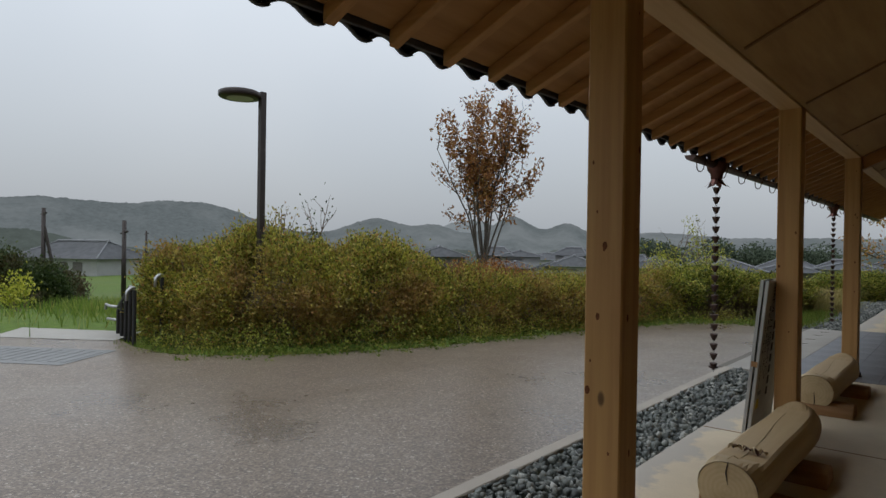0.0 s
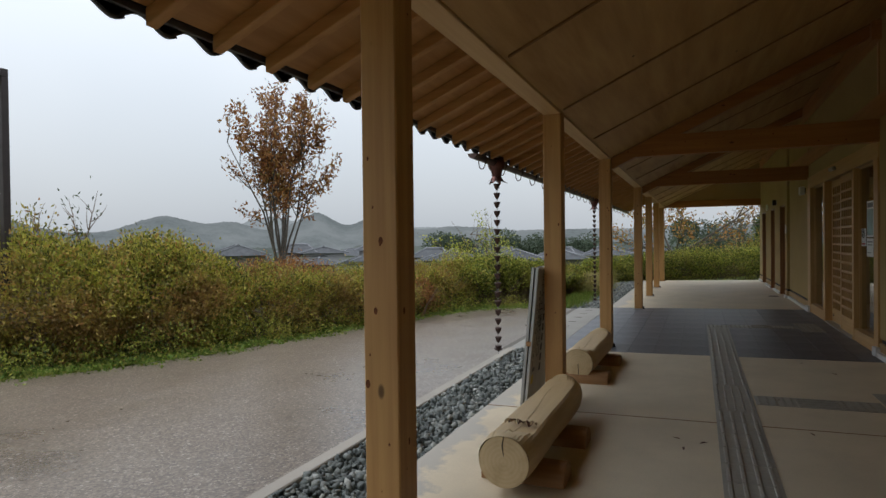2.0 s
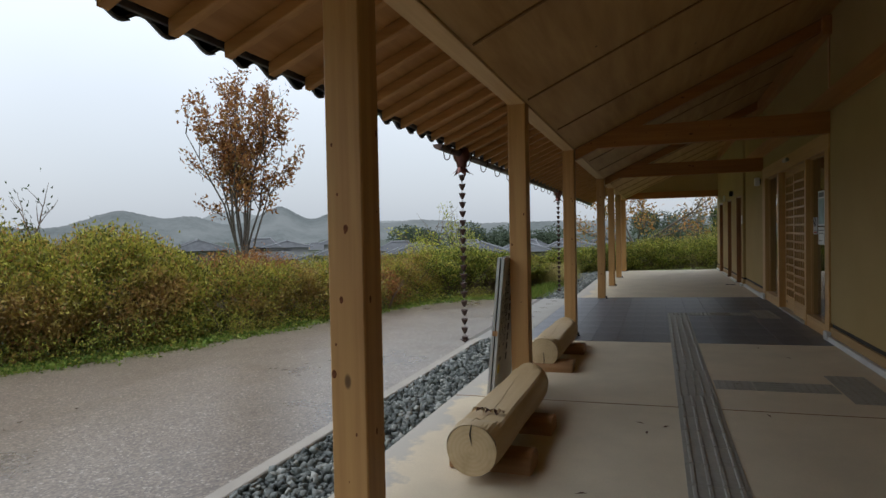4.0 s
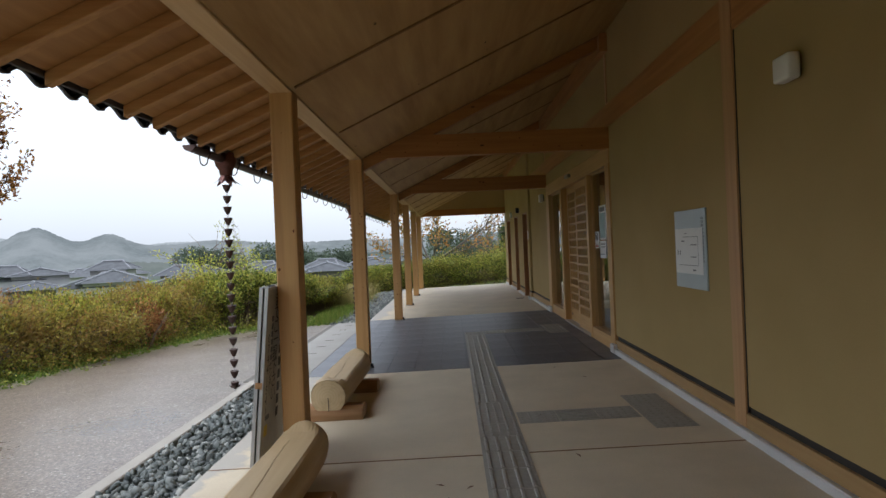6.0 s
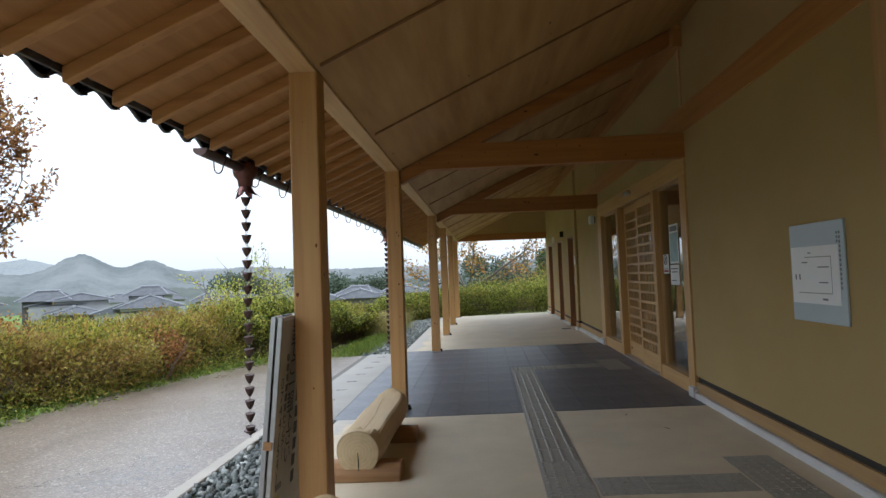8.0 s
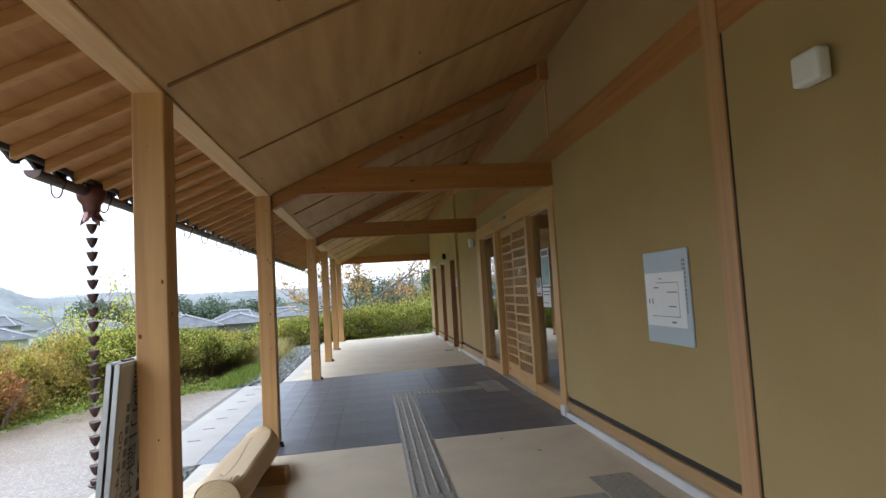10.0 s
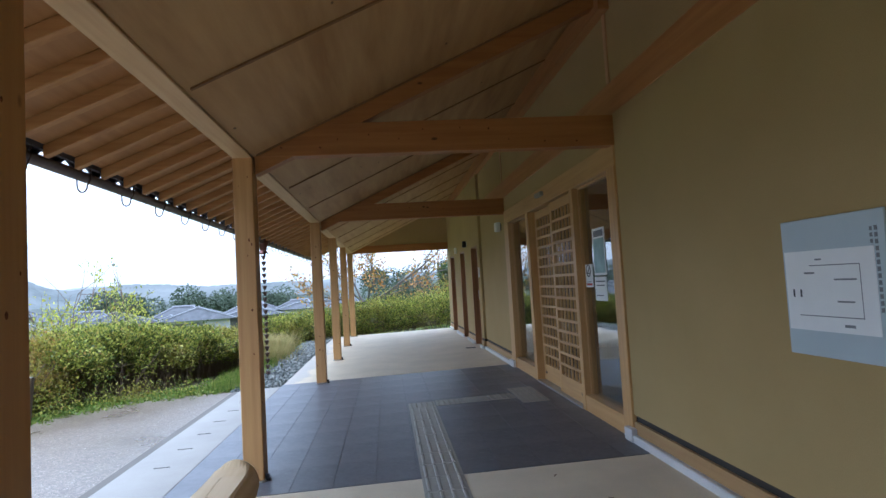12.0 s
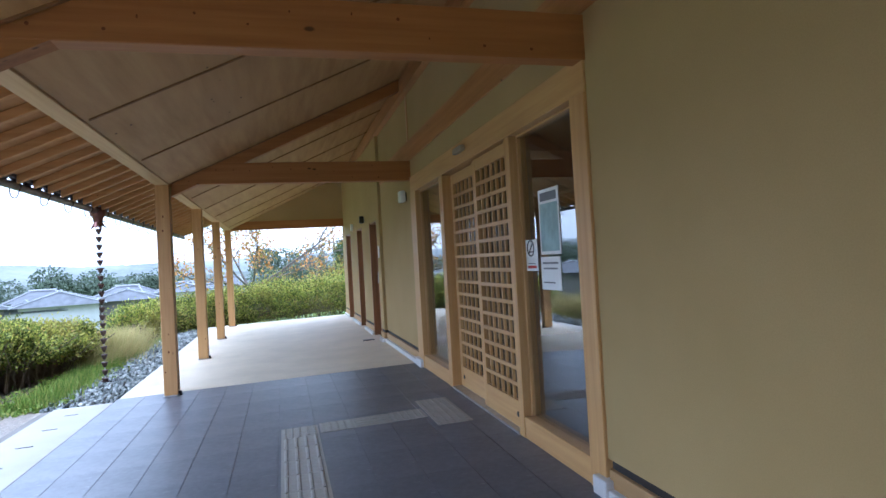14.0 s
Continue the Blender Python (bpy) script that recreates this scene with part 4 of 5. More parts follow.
def dry_twig(x, y, z):
    """A curled scrap of dead leaves lying on the bench."""
    t = thing("dead_leaf_scrap", (x, y, z), "curled brown dead leaves on the bench seat", "leaf")
    rng = np.random.default_rng(3)
    for i in range(7):
        bm = bmesh.new()
        w = 0.022 * rng.uniform(0.7, 1.2)
        rows = []
        for j in range(4):
            u = j / 3
            rows.append([bm.verts.new((u * 0.05 - 0.025, s * w * math.sin(math.pi * (0.15 + 0.7 * u)), 0.012 + 0.012 * s * s + 0.014 * math.sin(math.pi * u))) for s in (-1, 0, 1)])
        for p, q in zip(rows, rows[1:]):
            for k in range(2):
                bm.faces.new((p[k], p[k + 1], q[k + 1], q[k]))
        lf = part("leaf", bm, m_deadleaf if i % 2 else m_logend, t)
        lf.location = (-0.075 + 0.025 * i, rng.uniform(-0.01, 0.01), -0.008)
        lf.rotation_euler = (rng.uniform(-0.3, 0.3), rng.uniform(-0.3, 0.3), rng.uniform(0.8, 2.2))


dry_twig(-0.87, 4.0, floor_z(-0.87) + 0.294)


def flat_text(name, text, size, parent, at, turn, material, label=""):
    cu = bpy.data.curves.new(name, "FONT")
    cu.body, cu.size, cu.align_x, cu.space_line = text, size, "CENTER", 0.82
    tmp = bpy.data.objects.new(name, cu)
    me = bpy.data.meshes.new_from_object(tmp)
    bpy.data.objects.remove(tmp)
    me.materials.append(material)
    ob = new(name, me)
    ob.parent = parent
    ob.location, ob.rotation_euler = at, turn
    if label:
        ob["label"] = label
    return ob


def sign_board():
    """A folded standing sign, two thin panels, that leans on a post."""
    s = thing("standing_sign", (-1.19, 5.3, floor_z(-1.19) + 0.006), "folded white standing signboard leaning on a timber post", "sign")
    lean = math.atan2(0.112, 1.15)
    s.rotation_euler = (0, lean, 0)
    W, H = 0.6, 1.155
    for x0, x1 in ((-0.058, -0.034), (-0.024, 0.0)):
        p = part("panel", boxed(x0 + 0.004, x1 - 0.002, 0.012, W - 0.012, 0.012, H - 0.012), m_signwhite, s)
        for nm, d in (("frame_upright", (x0, x1, 0.0, 0.018, 0.0, H)), ("frame_upright", (x0, x1, W - 0.018, W, 0.0, H)), ("frame_top", (x0, x1, 0.0185, W - 0.0185, H - 0.018, H)), ("frame_foot", (x0, x1, 0.0185, W - 0.0185, 0.0, 0.018))):
            part(nm, boxed(*d, 0.002), m_steel if nm != "frame_top" else m_white, p, "thin aluminium edge")
    part("hinge", boxed(-0.04, -0.018, 0.1, 0.2, H - 0.004, H + 0.006, 0.002), m_black, s)
    part("strap", boxed(-0.05, -0.008, -0.006, -0.001, 0.52, 0.56), m_logfoot, s, "worn brown strap")
    turn = (radians(90), 0, radians(90))
    flat_text("writing", "0\n7\n4\n4\n(\n5\n4\n)", 0.08, s, (-0.0005, 0.07, 0.8), turn, m_ink, "telephone digits")
    flat_text("writing", "セ\nン\nタ\n|", 0.066, s, (-0.0005, 0.13, 0.62), turn, m_ink, "small column of characters")
    rng = np.random.default_rng(11)
    for i in range(6):
        part("writing", boxed(-0.0015, 0.0006, 0.115, 0.145, 0.93 - i * 0.05, 0.965 - i * 0.05), m_greyink, s)
    flat_text("writing", "ま\nで\nご\n一\n報\n下\nさ\nい", 0.108, s, (-0.0005, 0.21, 1.03), turn, m_ink, "large black column of characters")
    for i in range(7):
        part("writing", boxed(-0.0015, 0.0006, 0.30, 0.345, 0.78 - i * 0.085, 0.84 - i * 0.085), m_ink, s)
    part("emblem", boxed(-0.0015, 0.0006, 0.06, 0.12, 0.20, 0.27), m_yellow, s, "small yellow mark")
    part("emblem", boxed(-0.0015, 0.0006, 0.07, 0.15, 0.30, 0.33), m_greyink, s)


sign_board()


def notice_board():
    n = thing("notice_board", (WX, 6.25, 0.9), "pale blue plan board with white floor plan on wall", "notice board")
    n.scale = (1, 0.94, 0.98)
    part("board", boxed(-0.014, -0.001, -0.315, 0.315, 0.0, 0.62, 0.003), m_boardblue, n)
    part("sheet", boxed(-0.0165, -0.0145, -0.255, 0.30, 0.115, 0.475), m_paper, n, "white printed plan")
    k = -0.0172
    for y0, y1, z0, z1 in ((-0.17, 0.13, 0.405, 0.409), (-0.174, -0.17, 0.18, 0.409), (-0.17, 0.22, 0.18, 0.184), (0.05, 0.09, 0.43, 0.437), (0.10, 0.17, 0.37, 0.378), (-0.15, -0.02, 0.34, 0.347), (-0.13, -0.03, 0.245, 0.252), (-0.12, -0.06, 0.14, 0.152)):
        part("line", boxed(k, -0.0167, y0, y1, z0, z1), m_greyink, n)
    for y in (0.2, 0.25):
        part("mark", boxed(k, -0.0167, y - 0.006, y + 0.006, 0.265, 0.3), m_ink, n)
    for i in range(13):
        part("writing", boxed(-0.0152, -0.0143, -0.278, -0.262, 0.535 - i * 0.027, 0.553 - i * 0.027), m_greyink, n)
    for i in range(5):
        part("writing", boxed(-0.0152, -0.0143, -0.252, -0.238, 0.535 - i * 0.025, 0.551 - i * 0.025), m_greyink, n)


notice_board()


def wall_lamp(y, z, s, label):
    w = thing("wall_lamp", (WX, y, z), label, "lamp", "wall lamps")
    part("back_plate", boxed(-0.02, -0.001, -0.06 * s, 0.06 * s, -0.07 * s, 0.07 * s, 0.004), m_black, w)
    bm = boxed(-0.13 * s, -0.02, -0.115 * s, 0.115 * s, -0.10 * s, 0.10 * s)
    soften(bm, 0.025 * s, 3)
    part("shade", bm, m_white, w, "rounded white diffuser", True)


wall_lamp(4.775, 2.165, 0.68, "white rounded wall lamp, unlit, on ochre plaster")
wall_lamp(13.42, 2.18, 0.75, "small white wall lamp beside the entrance")


def small_fixture(name, y, z, size, material, label, category, x=WX):
    f = thing(name, (x, y, z), label, category)
    dx, dy, dz = size
    part("mount", boxed(-0.012, -0.001, -dy * 0.35, dy * 0.35, -dz * 0.35, dz * 0.35), m_steel, f)
    part("cover", soften(boxed(-dx, -0.0125, -dy / 2, dy / 2, -dz / 2, dz / 2), min(size) * 0.2, 2), material, f)


small_fixture("door_sensor", 10.77, 2.3, (0.055, 0.26, 0.05), m_steel, "slim grey door sensor above the sliding doors", "sensor", WX - 0.015)
small_fixture("switch_plate", 15.6, 1.5, (0.02, 0.08, 0.2), m_white, "white plate on the wall by the recessed door", "switch", FWX)
small_fixture("room_sign", 17.3, 2.18, (0.10, 0.10, 0.14), m_black, "small black bracket lamp above the recessed doors", "lamp", FWX)
small_fixture("room_sign", 19.2, 2.15, (0.06, 0.08, 0.16), m_white, "small white sign above the far door", "sign", FWX)


def paper(y0, y1, z0, z1, bars, label, tone=None):
    """A sheet taped inside the window."""
    p = thing("window_notice", (GX - 0.007, y0, z0), label, "notice", "notices on the glass")
    part("sheet", boxed(-0.0012, 0.0012, 0, y1 - y0, 0, z1 - z0), tone or m_paper, p)
    w, h = y1 - y0, z1 - z0
    for mat, a, b, c, d in bars:
        part("print", boxed(-0.002, -0.0013, a * w, b * w, c * h, d * h), mat, p)
    return p


paper(9.075, 9.37, 1.075, 1.295, [(m_greyink, 0.1, 0.9, 0.78, 0.84), (m_greyink, 0.15, 0.85, 0.62, 0.67), (m_greyink, 0.3, 0.9, 0.2, 0.24)], "white printed notice taped to the window glass")
paper(9.055, 9.36, 1.31, 1.745, [(m_teal, 0.06, 0.94, 0.05, 0.78), (m_greyink, 0.1, 0.9, 0.82, 0.95)], "teal printed poster on the window glass")
no_smoking = paper(9.42, 9.62, 1.2, 1.42, [(m_redink, 0.12, 0.88, 0.08, 0.17), (m_greyink, 0.2, 0.8, 0.22, 0.25), (m_greyink, 0.3, 0.7, 0.585, 0.63)], "white no-smoking notice with ring mark and red band")
ring = bmesh.new()
tube(ring, [(-0.0016, 0.11 + 0.055 * math.cos(k * math.pi / 12), 0.16 + 0.055 * math.sin(k * math.pi / 12)) for k in range(25)], 0.005, 6)
tube(ring, [(-0.0016, 0.072, 0.198), (-0.0016, 0.148, 0.122)], 0.005, 6)
part("ring_mark", ring, m_ink, no_smoking, "black barred ring")
grate = thing("floor_drain", (1.66, 15.97, floor_z(1.66) + 0.001), "small dark metal drain cover in the concrete floor", "drain")
part("frame", boxed(-0.1, 0.1, -0.06, 0.06, 0, 0.006, 0.002), m_black, grate)
for i in range(5):
    part("bar", boxed(-0.08 + i * 0.036, -0.066 + i * 0.036, -0.05, 0.05, 0.006, 0.010), m_brownsteel, grate)
rng = np.random.default_rng(21)
leaf_bm = bmesh.new()
lv = [leaf_bm.verts.new(c) for c in ((0, -0.035, 0.001), (0.009, -0.005, 0.006), (0.0, 0.035, 0.003), (-0.009, -0.005, 0.007))]
leaf_bm.faces.new((lv[0], lv[1], lv[2], lv[3]))
first = tagged(part("fallen_leaf", leaf_bm, m_deadleaf), "narrow brown fallen leaf on the concrete", "leaf", "fallen leaves")
first.location = (0.0, 4.75, floor_z(0))
for x, y, a in ((-0.05, 4.95, 1.2), (0.12, 4.9, 2.4), (0.8, 5.3, 0.3), (0.7, 6.2, 1.9), (1.3, 7.4, 0.7), (-0.3, 3.7, 2.0), (1.1, 7.9, 2.6)):
    copy_thing(first, pose(x, y, floor_z(x), 0, 0, math.degrees(a)))

# ---- outdoor fittings ----
LX, LY = -8.0, 5.42
lamp = thing("street_lamp", (LX, LY, land(LX, LY)), "slim dark brown lamp post with a flat round head", "lamp post")
part("pole", boxed(-0.045, 0.045, -0.045, 0.045, 0, 3.71, 0.006), m_brownsteel, lamp)
bm = bmesh.new()
lathe(bm, [(0.20, 0.0), (0.295, 0.012), (0.31, 0.03), (0.31, 0.085), (0.27, 0.105), (0.05, 0.112)], 32)
head = part("head", bm, m_brownsteel, lamp, "flat round lamp head", True)
head.location = (-0.17, -0.27, 3.59)
bm = bmesh.new()
lathe(bm, [(0.05, -0.004), (0.19, -0.002), (0.195, 0.002)], 32)
part("lens", bm, m_lens, head, "pale round lens")
part("arm", boxed(-0.06, 0.05, -0.09, 0.02, 3.605, 3.675, 0.004), m_brownsteel, lamp)
part("base_plate", boxed(-0.1, 0.1, -0.1, 0.1, 0, 0.03, 0.004), m_brownsteel, lamp)


def railing():
    """Two black post railings with steel handrails that go down outdoor steps."""
    r = thing("stair_railing", (-8.65, 4.25, PAVE_Z), "black post railing with galvanised handrails on outdoor steps", "railing")
    for ox, oy, lift in ((0.0, 0.0, 0.0), (0.12, -0.42, -0.16)):
        foot = []
        for i in range(5):
            x, y, drop = ox - 0.28 * i, oy + 0.05 * i, max(0, i - 1) * 0.12
            foot.append((x, y, 0.93 + lift - drop))
            bm = bmesh.new()
            tube(bm, [(x, y, -0.6), (x, y, 0.90 + lift - drop)], 0.027, 10)
            part("post", bm, m_black, r)
        tops = [Vector(p) for p in foot]
        end = tops[-1]
        bm = bmesh.new()
        tube(bm, [tops[0] + Vector((0.10, -0.14, -0.16)), tops[0] + Vector((0.11, -0.14, -0.03)), tops[0] + Vector((0.06, -0.08, 0.0)), tops[0], tops[1]], 0.021, 8)
        part("handrail", bm, m_steel, r, "galvanised tube handrail", True)
        bm = bmesh.new()
        tube(bm, [tops[1], end], 0.024, 8)
        part("sloping_rail", bm, m_black, r, "black sloping rail", True)
        bm = bmesh.new()
        tube(bm, [end, end + Vector((-0.2, -0.05, 0.0)), end + Vector((-0.32, -0.06, 0.02)), end + Vector((-0.34, -0.06, -0.06))], 0.021, 8)
        part("handrail", bm, m_steel, r, "galvanised tube handrail", True)
        bm = bmesh.new()
        tube(bm, [end + Vector((0, 0, -0.2)), end + Vector((-0.3, -0.05, -0.2))], 0.018, 8)
        part("handrail", bm, m_steel, r, "galvanised tube handrail", True)


railing()


def utility_pole(x, y, top, r, brace, label):
    g = land(x, y)
    p = thing("utility_pole", (x, y, g), label, "pole", "utility poles")
    bm = bmesh.new()
    tube(bm, [(0, 0, 0), (0, 0, top - g)], [r, r * 0.8], 8)
    part("shaft", bm, m_brownsteel, p, "", True)
    bm = bmesh.new()
    tube(bm, [(-0.4 * r / 0.12, 0, top - g - 0.35), (0.4 * r / 0.12, 0, top - g - 0.3)], r * 0.4, 6)
    part("crossarm", bm, m_brownsteel, p)
    if brace:
        bm = bmesh.new()
        tube(bm, [(0, 0, top - g - 0.9), (0.7, 0.75, 0)], r * 0.7, 6)
        part("brace", bm, m_brownsteel, p)


utility_pole(-17.19, 6.88, 1.86, 0.07, False, "slender dark service pole below the terrace")
utility_pole(-40.18, 10.97, 3.14, 0.14, True, "dark wooden utility pole with a raking brace")
utility_pole(-68.0, 27.9, 2.44, 0.14, False, "distant utility pole among the houses")

# ---- planting ----


def spine_at(spine, u):
    n = len(spine) - 1
    k = min(int(u * n), n - 1)
    f = u * n - k
    return np.array(spine[k]) * (1 - f) + np.array(spine[k + 1]) * f


def shrub(name, spine, clumps, per, leaf, material, label, category, seed, stems=0, core=True, spread=0.09, wild=0.12, bare=0.12, clear=None):
    """A mass of leaves over a wandering spine of (x, y, half width, height)."""
    rng = np.random.default_rng(seed)
    base = spine[len(spine) // 2]
    ob = thing(name, (0, 0, 0), label, category)
    c_at, c_dir = [], []
    pos = []
    for i in range(clumps):
        u = rng.uniform(0, 1)
        x, y, w, h = spine_at(spine, u)
        a = rng.uniform(-0.15, math.pi + 0.15)
        x1, y1 = spine_at(spine, min(1, u + 0.02))[:2]
        x0, y0 = spine_at(spine, max(0, u - 0.02))[:2]
        t = np.array([x1 - x0, y1 - y0])
        t /= np.linalg.norm(t) + 1e-9
        nrm = np.array([-t[1], t[0]])
        ca, sa = math.cos(a), math.sin(a)
        ca, sa = math.copysign(abs(ca) ** 0.75, ca), max(0.0, sa) ** 0.75
        lump = 1 + wild * 2.2 * noise.noise(Vector((x * 1.7 + ca * w, y * 1.7, sa * 1.5 + seed)))
        depth = 1 - abs(rng.normal(0, 0.13))
        side = ca * w * lump * depth
        z = bare * h + (h * (1 - bare)) * sa * lump * depth
        if sa < 0.25:
            z += rng.uniform(-bare * h * (0.8 if bare < 0.35 else 0.25), 0.2 * h)
        px, py = x + nrm[0] * side, y + nrm[1] * side
        g = land(px, py)
        if clear is not None:
            ex, ey = px - clear[0], py - clear[1]
            if -0.15 < 0.72 * ex - 0.69 * ey < 1.6 and abs(0.69 * ex + 0.72 * ey) < 0.2 and z > 0.5:
                continue
        pos.append((px, py, max(g + 0.03, g + z)))
        c_dir.append((nrm[0] * ca, nrm[1] * ca, 0.35 + sa))
    pos, c_dir = np.array(pos), np.array(c_dir)
    clumps = len(pos)
    c_dir /= np.linalg.norm(c_dir, axis=1, keepdims=True)
    at = np.repeat(pos, per, axis=0) + rng.normal(0, spread, (clumps * per, 3)) * np.array([1, 1, 0.8])
    reach = rng.uniform(-1, 1.2, (clumps * per, 1)) * spread * 1.5
    at = at + np.repeat(c_dir, per, axis=0) * reach
    aim = np.repeat(c_dir, per, axis=0) + rng.normal(0, 0.6, (clumps * per, 3))
    ob.location = (base[0], base[1], land(base[0], base[1]))
    q = leaf_quads(rng, at, aim, leaf[0], leaf[1]) - np.array(ob.location)
    quads("foliage", q, material, ob)
    off = Vector(ob.location)
    if core:
        # dark inner shell stands in for the shade deep among the leaves
        bm = bmesh.new()
        N, M = max(6, 5 * (len(spine) - 1)), 10
        rows = []
        for i in range(N + 1):
            u = i / N
            x, y, w, h = spine_at(spine, u)
            x1, y1 = spine_at(spine, min(1, u + 0.02))[:2]
            x0, y0 = spine_at(spine, max(0, u - 0.02))[:2]
            t = Vector((x1 - x0, y1 - y0, 0)).normalized()
            nrm = Vector((-t.y, t.x, 0))
            end = 0.72 if 0 < i < N else 0.4
            row = []
            for k in range(M + 1):
                a = math.pi * k / M
                f = end * (1 + 0.25 * noise.noise(Vector((x * 2, y * 2, k * 0.7))))
                p = Vector((x, y, 0)) + nrm * (w * f * math.cos(a))
                p.z = land(x, y) + h * (max(0.22, bare) + (0.84 - max(0.22, bare)) * f * math.sin(a))
                row.append(bm.verts.new(p - off))
            rows.append(row)
        for p, q2 in zip(rows, rows[1:]):
            for k in range(M):
                bm.faces.new((p[k], p[k + 1], q2[k + 1], q2[k]))
        part("twig_core", bm, m_core, ob, "", True)
    if stems:
        bm = bmesh.new()
        for i in range(stems):
            u = rng.uniform(0.01, 0.99)
            x, y, w, h = spine_at(spine, u)
            x += rng.uniform(-0.7, 0.7) * w
            y += rng.uniform(-0.7, 0.7) * w
            g = land(x, y)
            dx, dy = rng.normal(0, 0.16, 2)
            tube(bm, [Vector((x, y, g - 0.05)) - off, Vector((x + dx * 0.6, y + dy * 0.6, g + h * 0.4)) - off, Vector((x + dx * 1.6, y + dy * 1.6, g + h * 0.85)) - off], [0.012, 0.009, 0.004], 4, False)
        part("stem", bm, m_stem, ob)
    return ob


def wisps(name, n, pts_of, height, material, label, category, seed, width=0.008, lean=0.25):
    """Blades that stand on the ground, as one tuft."""
    rng = np.random.default_rng(seed)
    at = np.array([pts_of(rng) for _ in range(n)])
    at = np.c_[at, [land(x, y) for x, y in at]]
    d = rng.normal(0, lean, (n, 3))
    d[:, 2] = 1
    h = height * rng.uniform(0.4, 1.25, (n, 1))
    side = np.c_[rng.normal(0, 1, (n, 2)), np.zeros(n)]
    side /= np.linalg.norm(side, axis=1, keepdims=True)
    tip = at + d * h
    w = width * rng.uniform(0.6, 1.4, (n, 1))
    q = np.stack([at - side * w * 0.5, at + side * w * 0.5, tip + side * w * 0.1, tip - side * w * 0.1], axis=1)
    return tagged(quads(name, q, material), label, category, "", "stuff")


shrub("overgrown_shrub", [(-9.85, 5.1, 0.95, 1.2), (-8.98, 5.66, 1.5, 1.4), (-8.12, 6.33, 1.75, 1.38), (-7.44, 7.13, 1.55, 1.25), (-7.06, 8.04, 1.2, 1.1)], 3600, 58, (0.06, 0.027), m_leaf_olive, "large overgrown olive and russet shrub at the forecourt edge", "shrub", 31, 200, True, 0.085, 0.17, 0.12, (LX, LY))
undergrowth = shrub("shrub_underplanting", [(-8.32, 4.2, 0.2, 0.1), (-7.4, 4.3, 0.22, 0.14), (-6.65, 5.1, 0.26, 0.24), (-6.0, 6.5, 0.3, 0.36), (-5.65, 8.2, 0.28, 0.3), (-5.3, 9.9, 0.22, 0.16), (-4.85, 11.4, 0.2, 0.14), (-4.1, 12.7, 0.2, 0.13), (-3.0, 13.3, 0.18, 0.13)], 420, 40, (0.038, 0.02), m_leaf_green, "low green undergrowth along the forecourt edge", "shrub", 32, 0, False, 0.09, 0.2)
tagged(undergrowth, "low green undergrowth along the forecourt edge", "shrub", "", "stuff")
shrub("russet_shrub", [(-6.75, 8.4, 0.75, 1.05), (-6.65, 9.2, 0.75, 1.1), (-6.6, 10.1, 0.6, 0.92)], 480, 46, (0.045, 0.02), m_leaf_red, "russet autumn shrub in the planting strip", "shrub", 33, 60)
shrub("mixed_hedge", [(-6.2, 7.9, 0.6, 0.7), (-6.05, 9.3, 0.8, 0.8), (-5.75, 10.6, 0.8, 0.8), (-5.4, 11.9, 0.75, 0.84), (-4.9, 13.0, 0.6, 0.85)], 2100, 40, (0.05, 0.024), m_leaf_olive, "uneven yellow-green hedge along the forecourt", "hedge", 34, 260, True, 0.08, 0.36, 0.3)
shrub("clipped_hedge", [(-5.13, 12.9, 0.62, 0.86), (-4.4, 13.95, 0.62, 0.88), (-3.78, 14.92, 0.58, 0.82), (-3.45, 15.9, 0.5, 0.72), (-3.27, 16.87, 0.45, 0.62)], 2300, 36, (0.05, 0.027), m_leaf_green, "leafy green hedge with bare brown stems below", "hedge", 35, 1000, True, 0.065, 0.36, 0.55)
shrub("clipped_hedge", [(-3.23, 20.8, 0.5, 0.85), (-2.4, 22.3, 0.65, 0.95), (-1.03, 23.7, 0.75, 1.0), (0.93, 24.7, 0.78, 1.03), (3.0, 25.8, 0.82, 1.1), (5.8, 27.0, 0.82, 1.1)], 2700, 38, (0.058, 0.03), m_leaf_green, "dense green hedge across the end of the porch", "hedge", 36, 260, True, 0.085, 0.2, 0.2)
shrub("yellow_shoots", [(-4.25, 15.3, 0.5, 1.35), (-4.9, 14.5, 0.4, 1.3), (-5.5, 13.9, 0.3, 1.15)], 170, 22, (0.05, 0.02), m_leaf_yellow, "tall yellow-green shoots above the hedge", "shrub", 37, 60, False, 0.11, 0.5)
shrub("yellow_shoots", [(-7.3, 8.1, 0.3, 1.42), (-7.6, 7.7, 0.35, 1.4)], 60, 26, (0.05, 0.02), m_leaf_yellow, "bright yellow shoots above the overgrown shrub", "shrub", 38, 20, False, 0.1, 0.4)
shrub("autumn_undergrowth", [(-0.6, 26.4, 0.6, 1.2), (1.0, 27.6, 0.7, 1.4), (2.6, 28.8, 0.7, 1.45), (4.4, 29.8, 0.7, 1.55)], 500, 34, (0.06, 0.03), m_leaf_olive, "yellowing thicket behind the end hedge", "shrub", 39, 60, False, 0.14, 0.3)
shrub("field_thicket", [(-21.5, 3.3, 2.3, 1.6), (-20.7, 5.3, 1.75, 1.25), (-20.0, 6.5, 1.0, 0.7)], 1500, 30, (0.10, 0.05), m_leaf_dark, "dark thicket on the slope below the forecourt", "shrub", 40, 30, True, 0.16, 0.2)
